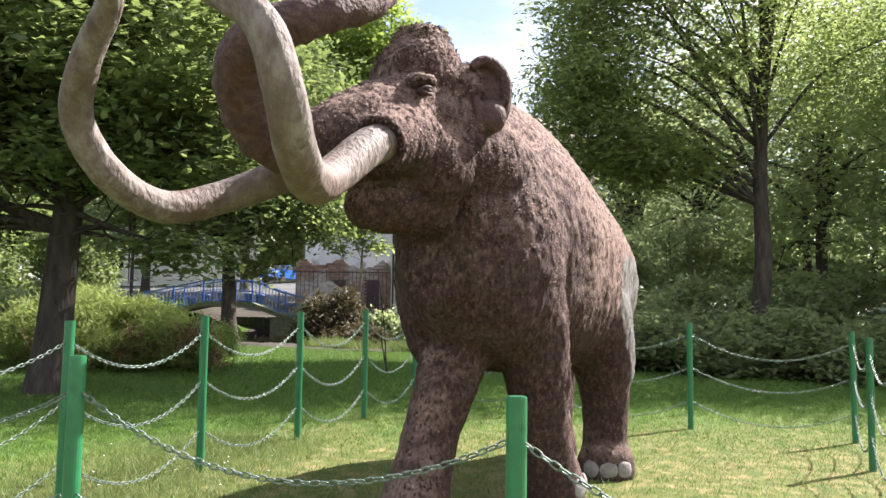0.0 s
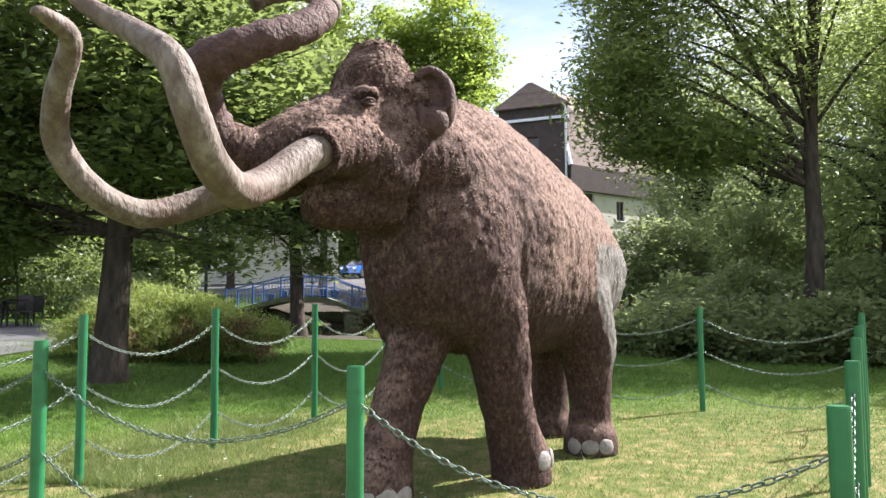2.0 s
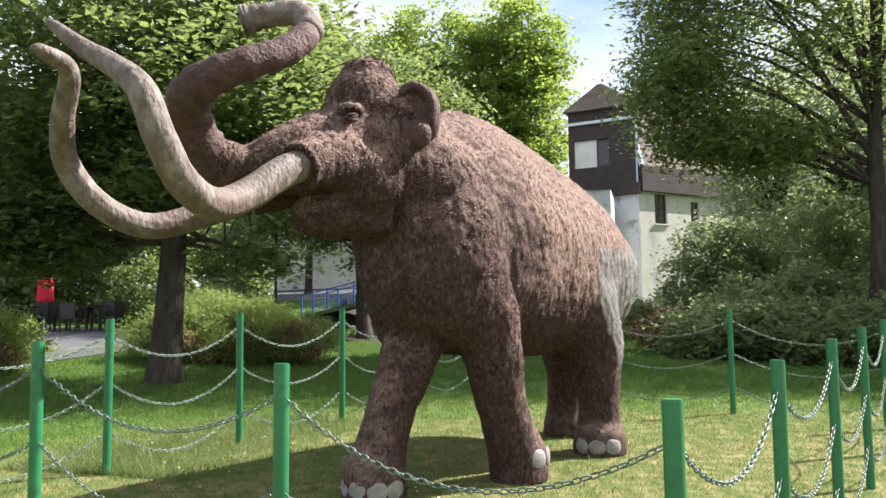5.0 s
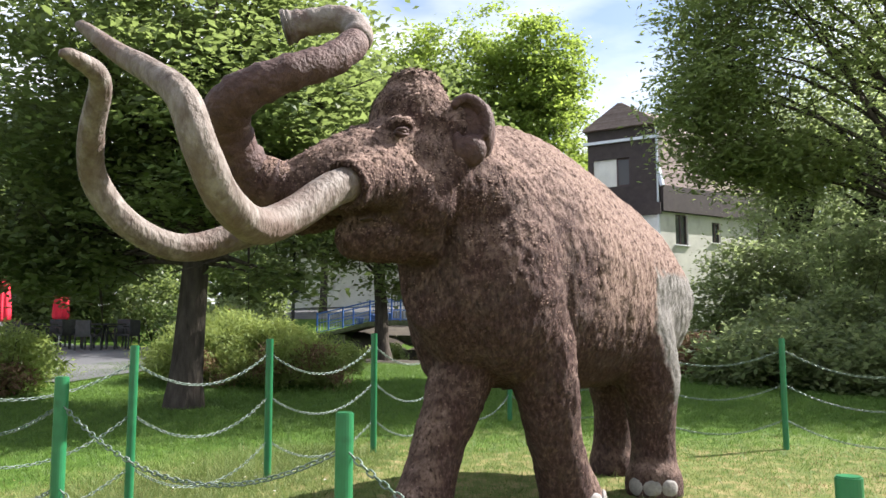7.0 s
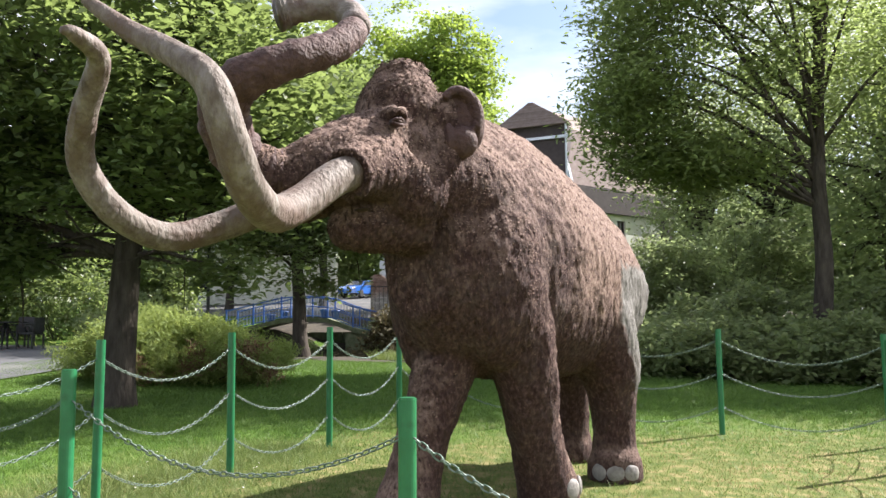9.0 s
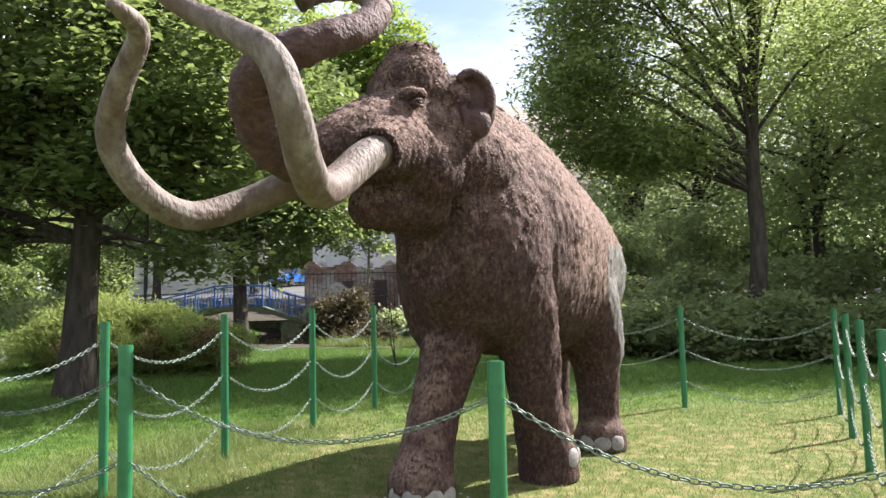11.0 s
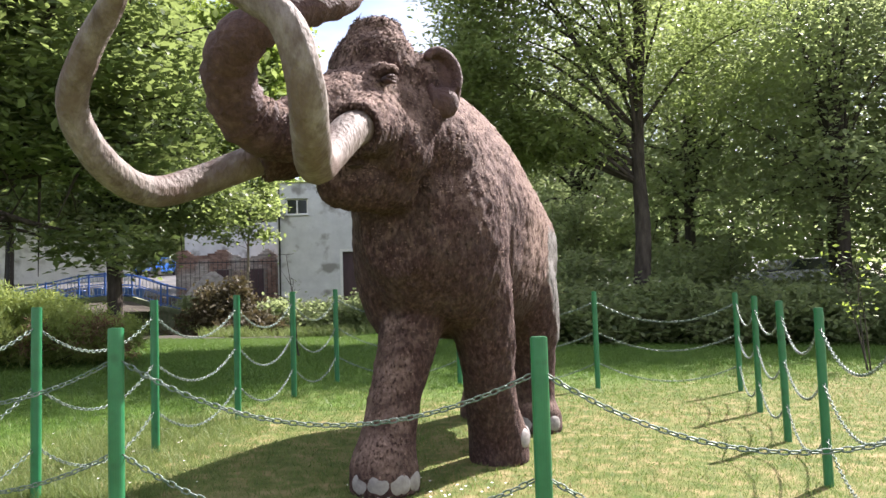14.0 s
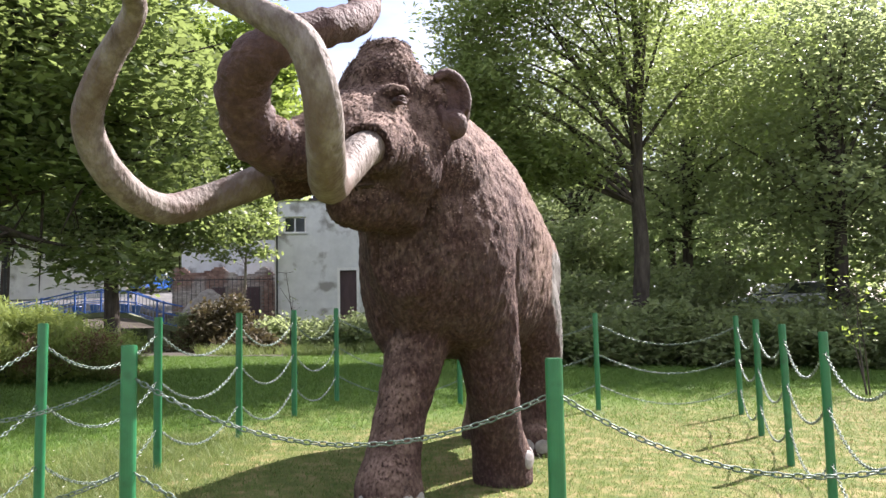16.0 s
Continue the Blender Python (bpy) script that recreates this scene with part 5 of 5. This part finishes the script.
for y in (39.35, 40.95):
    for xa, xb in zip([p[0] for p in DECK], [p[0] for p in DECK][1:]):
        za, zb = deck_z(xa), deck_z(xb)
        n = max(int((xb - xa) / 0.16), 2)
        panel = None
        for dz, r in ((1.03, 0.035), (0.55, 0.02), (0.08, 0.02)):
            me = link_mesh("rail", *tube([np.array((xa, y, za + dz)) - b0, np.array(((xa + xb) / 2, y, (za + zb) / 2 + dz)) - b0, np.array((xb, y, zb + dz)) - b0], [r] * 3, 6), M_BLUE)
            panel = part("handrail", me, None, bridge) if panel is None else (part("rail", me, None, panel) and panel)
        for k in range(1, n):
            x = xa + (xb - xa) * k / n
            part("baluster", BALUSTER, None, panel).location = (x - b0[0], y - b0[1], deck_z(x) - b0[2])
        part("railing_post", a_box(xa - 0.035 - b0[0], xa + 0.035 - b0[0], y - 0.035 - b0[1], y + 0.035 - b0[1], za - b0[2], za + 1.1 - b0[2]), M_BLUE, bridge)
for sx in (-13.6, -8.0):
    part("abutment", a_box(sx - 0.5 - b0[0], sx + 0.5 - b0[0], 39.4 - b0[1], 40.9 - b0[1], -1.8, deck_z(sx) - 0.24 - b0[2]), M_MOSS, bridge)


def lathe(profile, sides=16):
    """Faces of a turned shape: profile of (radius, height)."""
    v, f = [], []
    for r, z in profile:
        v += [(r * math.cos(2 * math.pi * k / sides), r * math.sin(2 * math.pi * k / sides), z) for k in range(sides)]
    for i in range(len(profile) - 1):
        f += [(i * sides + k, i * sides + (k + 1) % sides, (i + 1) * sides + (k + 1) % sides, (i + 1) * sides + k) for k in range(sides)]
    f += [tuple(range(sides))[::-1], tuple((len(profile) - 1) * sides + k for k in range(sides))]
    return v, f


tub = link_mesh("flower_tub", *lathe([(0.15, 0), (0.22, 0.4), (0.24, 0.42), (0.24, 0.46), (0.2, 0.46)]), M_BLUE, True)
for x in (-12.7, -12.0, -11.2, -9.9, -9.3):
    ob = new("flower_tub", tub)
    ob.location = (x, 40.6, deck_z(x) - 0.01)
    tagged(ob, "round blue plastic flower tub on the bridge", "flower tub", "tubs on the bridge")

# ---- vehicles ----


def car(label, x, y, z, turn, paint):
    c = thing("car", x, y, z, label, "car", turn=turn)
    side = [(-2.05, 0.35), (-2.1, 0.75), (-1.85, 0.92), (-1.1, 1.0), (-0.45, 1.42), (0.7, 1.46), (1.55, 1.05), (2.0, 0.95), (2.08, 0.6), (2.02, 0.35)]
    bm = bmesh.new()
    rows = []
    for w, k in ((-0.86, 0), (-0.80, 1), (0.80, 1), (0.86, 0)):
        rows.append([bm.verts.new((px, w * (0.84 if pz > 1.2 else 1.0), pz * (1.0 if k else 0.985))) for px, pz in side])
    for a, b in zip(rows, rows[1:]):
        for i in range(len(side)):
            j = (i + 1) % len(side)
            bm.faces.new((a[i], a[j], b[j], b[i]))
    bm.faces.new(rows[0])
    bm.faces.new(rows[-1][::-1])
    body = part("body", bm, paint, c)
    for name, q in (("windscreen", ((-1.04, -0.68, 1.04), (-1.04, 0.68, 1.04), (-0.5, 0.62, 1.40), (-0.5, -0.62, 1.40))), ("rear_window", ((1.48, -0.68, 1.11), (0.78, -0.62, 1.44), (0.78, 0.62, 1.44), (1.48, 0.68, 1.11)))):
        bm = bmesh.new()
        bm.faces.new([bm.verts.new(Vector(p) + Vector((0.02 * (-1 if p[0] < 0 else 1), 0, 0.02))) for p in q])
        part(name, bm, M_GLASS, c)
    for s in (-1, 1):
        bm = bmesh.new()
        bm.faces.new([bm.verts.new(p) for p in ((-0.85, s * 0.865, 1.02), (1.25, s * 0.865, 1.04), (0.68, s * 0.74, 1.41), (-0.42, s * 0.74, 1.38))])
        part("side_window", bm, M_GLASS, c)
        part("headlight", a_box(-2.12, -2.0, s * 0.62 - 0.14, s * 0.62 + 0.14, 0.68, 0.82, bevel=0.02), M_FRAME, c)
        for wx in (-1.3, 1.3):
            v, f = lathe([(0.2, -0.1), (0.31, -0.1), (0.33, -0.06), (0.33, 0.06), (0.31, 0.1), (0.2, 0.1)], 20)
            w = part("wheel", link_mesh("tyre", [(p[0], p[2], p[1]) for p in v], f, M_TYRE, True), None, c)
            w.location = (wx, s * 0.8, 0.33)
            v, f = lathe([(0.2, -0.08), (0.2, 0.08)], 16)
            part("rim", link_mesh("rim", [(p[0], p[2] * 1.1, p[1]) for p in v], f, M_ZINC), None, w)
    return c


car("small blue hatchback parked beyond the footbridge", -13.4, 66.0, ground_z(-13.4, 66.0), 70, M_CARBLUE)
car("grey car with a shiny windscreen parked behind the shrubs", 16.7, 27.6, ground_z(16.7, 27.6) + 0.05, 8, M_CARSILVER)

# ---- terrace ----
def patio_chair():
    c = thing("patio_chair", 0, 0, 0, "dark woven patio chair on the terrace", "chair", "terrace chairs")
    part("seat", a_box(-0.26, 0.26, -0.26, 0.26, 0.40, 0.46, bevel=0.015), M_DARKMETAL, c)
    part("backrest", a_box(-0.26, 0.26, 0.22, 0.27, 0.46, 0.88, bevel=0.015), M_DARKMETAL, c)
    for x in (-0.27, 0.27):
        part("armrest", a_box(x - 0.025, x + 0.025, -0.24, 0.24, 0.62, 0.66, bevel=0.01), M_DARKMETAL, c)
        for y in (-0.23, 0.23):
            part("leg", a_box(x - 0.02, x + 0.02, y - 0.02, y + 0.02, 0, 0.64 if y < 0 else 0.44), M_DARKMETAL, c)
    return c


def patio_table():
    c = thing("patio_table", 0, 0, 0, "dark square patio table on the terrace", "table", "terrace tables")
    part("tabletop", a_box(-0.45, 0.45, -0.45, 0.45, 0.72, 0.76, bevel=0.01), M_DARKMETAL, c)
    for a in (0, 90, 180, 270):
        leg = part("leg", link_mesh("leg", *tube([(0.02, 0, 0.72), (0.2, 0, 0.36), (0.4, 0, 0.0)], [0.025] * 3, 6), M_DARKMETAL), None, c)
        leg.rotation_euler = (0, 0, radians(a + 45))
    return c


first_chair, first_table = patio_chair(), patio_table()
spots = [(-14.3, 21.6), (-16.3, 21.1), (-18.2, 20.6)]
made = False
for k, (tx, ty) in enumerate(spots):
    m = pose(tx, ty, ground_z(tx, ty) + 0.03, 0, 0, 12 * k)
    if k == 0:
        first_table.matrix_basis = m
    else:
        copy_thing(first_table, m)
    for j, (dx, dy, turn) in enumerate(((0, 0.75, 0), (0.78, 0, -90), (-0.78, 0, 90), (0, -0.75, 180))):
        m = pose(tx + dx, ty + dy, ground_z(tx + dx, ty + dy) + 0.03, 0, 0, turn + 8 * k)
        if not made:
            first_chair.matrix_basis = m
            made = True
        else:
            copy_thing(first_chair, m)


def parasol(x, y):
    z = ground_z(x, y) + 0.03
    c = thing("parasol", x, y, z, "closed red canvas parasol on a white pole", "parasol", "terrace parasols")
    part("pole", link_mesh("pole", *tube([(0, 0, 0.06), (0, 0, 1.4), (0, 0, 2.75)], [0.035] * 3, 10), M_FRAME), None, c)
    part("base", a_box(-0.3, 0.3, -0.3, 0.3, 0, 0.08, bevel=0.01), M_PLASTER, c)
    v, f = [], []
    prof = [(0.19, 0.85), (0.22, 0.95), (0.20, 1.35), (0.15, 1.9), (0.09, 2.4), (0.03, 2.72)]
    for r, h in prof:
        for k in range(32):
            a = 2 * math.pi * k / 32
            rr = r * (1 + 0.22 * math.cos(8 * a + h))
            v.append((rr * math.cos(a), rr * math.sin(a), h))
    for i in range(len(prof) - 1):
        f += [(i * 32 + k, i * 32 + (k + 1) % 32, (i + 1) * 32 + (k + 1) % 32, (i + 1) * 32 + k) for k in range(32)]
    f += [tuple(range(32))[::-1], tuple((len(prof) - 1) * 32 + k for k in range(32))]
    part("canopy", link_mesh("canopy", v, f, M_RED, True), None, c)


parasol(-16.5, 19.9)
parasol(-16.5, 22.4)

# ---- lamp post and rubble ----
lamp = thing("street_lamp", -9.75, 25.2, ground_z(-9.75, 25.2), "slim dark metal park lamp post", "lamp")
part("pole", link_mesh("pole", *tube([(0, 0, -0.2), (0, 0, 0.5), (0, 0, 1.0), (0, 0, 5.2)], [0.09, 0.085, 0.055, 0.045], 10), M_DARKMETAL), None, lamp)
v, f = lathe([(0.05, 5.2), (0.2, 5.3), (0.22, 5.55), (0.12, 5.7), (0.02, 5.75)])
part("lantern", link_mesh("lantern", v, f, M_DARKMETAL, True), None, lamp)
v, f = ball((0, 0, 0), 1.9, 1.2, 1.9, 0, 0, 4)
v = [(x * (1 - 0.28 * max(z, 0)) * (1 + 0.12 * noise.noise((x * 2, y * 2, z * 2))), y, z * (1 + 0.1 * noise.noise((x * 3, y * 3, 5)))) for x, y, z in v]
mound = new("rubble_mound", link_mesh("rubble_mound", v, f, M_GRAVEL, True))
mound.location = (-6.1, 42.0, ground_z(-6.1, 42.0) + 0.35)
tagged(mound, "grey mound of earth and rubble by the ruin", "mound")

# ---- saplings ----


def sapling(x, y, label, stems, leafy, seed):
    rng = np.random.default_rng(seed)
    t = thing("sapling", x, y, ground_z(x, y), label, "sapling")
    pieces, tips = [], []
    for k in range(stems):
        top = np.array([rng.normal() * 0.22, rng.normal() * 0.22, rng.uniform(1.4, 2.3)])
        c = curve_points([(0.03 * k, 0, -0.1), top * 0.5 + rng.normal(size=3) * 0.06, top], 5)
        pieces.append(tube(c, np.linspace(0.016, 0.004, len(c)), 6))
        for j in range(6):
            i = rng.integers(4, len(c))
            e = c[i] + np.array([rng.normal() * 0.25, rng.normal() * 0.25, rng.uniform(0, 0.3)])
            pieces.append(tube([c[i], (c[i] + e) / 2, e], [0.006, 0.004, 0.002], 4))
            tips.append(e)
    part("stem", link_mesh("stem", *join_lists(pieces), M_BARK), None, t)
    if leafy:
        lv, lf = leaves(rng, clumped(rng, np.array(tips), leafy, 0.09, 0.8), 0.09, 0.045, up=0.6)
        part("foliage", link_mesh("foliage", lv, lf, M_LEAF_BRIGHT), None, t)


sapling(-1.05, 15.0, "thin bare sapling on the lawn", 2, 1, 5)
sapling(8.0, 11.6, "thin young sapling with a few bright leaves", 3, 5, 6)

# ---- far woods ----
rng = np.random.default_rng(9)
centres = []
for k in range(150):
    a = rng.uniform(-62, 62)
    d = rng.uniform(72, 105)
    x, y = d * math.sin(radians(a)), d * math.cos(radians(a))
    h = rng.uniform(9, 15)
    n = 90
    p = rng.normal(size=(n, 3)) * np.array([3.2, 2.5, h * 0.22]) + np.array([x, y, ground_z(x, y) + h * 0.5])
    centres.append(p)
centres = np.concatenate(centres)
lv, lf = leaves(rng, clumped(rng, centres, 7, 0.7, 0.8), 0.9, 0.6, up=0.5)
tagged(new("far_woods", link_mesh("far_woods", lv, lf, M_LEAF_WOOD)), "wooded slope of green trees in the distance", "trees", kind="stuff")

# ---- grass blades ----


def blades(name, n, x0, x1, y0, y1, low, high, wide, material, seed, keep, label):
    rng = np.random.default_rng(seed)
    x = rng.uniform(x0, x1, n)
    y = y0 + (y1 - y0) * rng.uniform(size=n) ** 1.6
    ok = np.array([keep(a, b, r) for a, b, r in zip(x, y, rng.uniform(size=n))])
    x, y = x[ok], y[ok]
    n = len(x)
    z = np.array([ground_z(a, b) + 0.02 * noise.noise((a * 1.3, b * 1.3, 0)) for a, b in zip(x, y)]) - 0.008
    h = rng.uniform(low, high, n) * (0.7 + 0.02 * y)
    w = rng.uniform(wide * 0.6, wide, n) * (0.7 + 0.05 * y)
    a = rng.uniform(0, 2 * math.pi, n)
    dx, dy = np.cos(a) * w, np.sin(a) * w
    bend = rng.normal(size=(n, 2)) * (h * 0.6)[:, None]
    v = np.empty((n, 3, 3))
    v[:, 0] = np.stack([x - dx, y - dy, z], 1)
    v[:, 1] = np.stack([x + dx, y + dy, z], 1)
    v[:, 2] = np.stack([x + bend[:, 0], y + bend[:, 1], z + h], 1)
    me = link_mesh(name, v.reshape(-1, 3), np.arange(n * 3).reshape(n, 3), material)
    return tagged(new(name, me), label, "grass", kind="stuff")


def dryness(x, y):
    return noise.noise((x * 0.7, y * 0.7, 4.0)) + 0.5 * noise.noise((x * 2.1, y * 2.1, 9.0))


def scorch(x, y):
    """0 on the lush lawn under the trees, 1 on the scorched front."""
    rim = min(10 + 0.25 * x, 10.95 + 1.2 * x)
    return min(max(0.4 * (rim - y) + 0.4 + 0.6 * noise.noise((x * 0.6, y * 0.6, 12.0)), 0.0), 1.0)


blades("grass", 480000, -9, 10, 2.4, 14, 0.025, 0.065, 0.0042, M_BLADE, 31, lambda x, y, r: r > 0.35 + 0.15 * (x > 0.5 and y < 11) + 0.7 * max(dryness(x, y), 0) + 0.9 * (1 - scorch(x, y)), "short green lawn grass")
blades("lush_grass", 620000, -11, 11, 4.5, 23, 0.03, 0.075, 0.0042, M_LUSH, 37, lambda x, y, r: r < 1.05 - 0.88 * scorch(x, y), "lush deep green grass under the trees")
blades("dry_grass", 200000, -6, 9, 2.4, 13, 0.015, 0.045, 0.004, M_STRAW, 32, lambda x, y, r: r < scorch(x, y) * (0.14 + 0.16 * (x > 0.5) + 1.7 * max(dryness(x, y), 0)), "dry straw-coloured mown grass")
blades("tall_grass", 26000, -3.6, -1.2, 5.6, 8.6, 0.06, 0.16, 0.004, M_BLADE, 33, lambda x, y, r: r < 0.9 - 0.7 * abs(x + 2.3 - 0.35 * (y - 7)), "taller unmown grass along the fence")
blades("bank_grass", 14000, -4.2, 4, 24, 30, 0.1, 0.35, 0.010, M_BLADE, 34, lambda x, y, r: r < 0.35 + 0.9 * noise.noise((x * 0.8, y * 0.5, 2)) + 0.05 * (y - 23), "tall wild grass on the stream bank")
blades("grass_tufts", 70000, -7, 9, 2.6, 15, 0.05, 0.12, 0.0055, M_BLADE, 35, lambda x, y, r: r < 2.2 * (noise.noise((x * 3.1, y * 3.1, 17.0)) - 0.28), "scattered taller tufts of grass in the lawn")
blades("straw_litter", 90000, -5, 8, 2.6, 12, 0.006, 0.02, 0.006, M_STRAW, 36, lambda x, y, r: r < scorch(x, y) * 1.6 * (noise.noise((x * 0.9, y * 1.4, 23.0)) + 0.4 * noise.noise((x * 3.3, y * 3.3, 5.0)) - 0.05), "patches of dry straw litter on the lawn")
rng = np.random.default_rng(41)
pieces = []
for k in range(64):
    if k < 44:
        x, y = rng.normal(0.2, 0.35), rng.normal(5.15, 0.3)
    else:
        x, y = rng.normal(-2.2, 0.6), rng.normal(7.2, 0.8)
    z = ground_z(x, y) + rng.uniform(0.03, 0.06)
    pieces.append(([(x, y, z)] + [(x + 0.011 * math.cos(a), y + 0.011 * math.sin(a), z + 0.003) for a in np.linspace(0, 2 * math.pi, 7)[:-1]], [(0, i, i % 6 + 1) for i in range(1, 7)]))
tagged(new("daisies", link_mesh("daisies", *join_lists(pieces), M_FLOWER)), "scattered small white daisies in the grass", "flowers", kind="stuff")
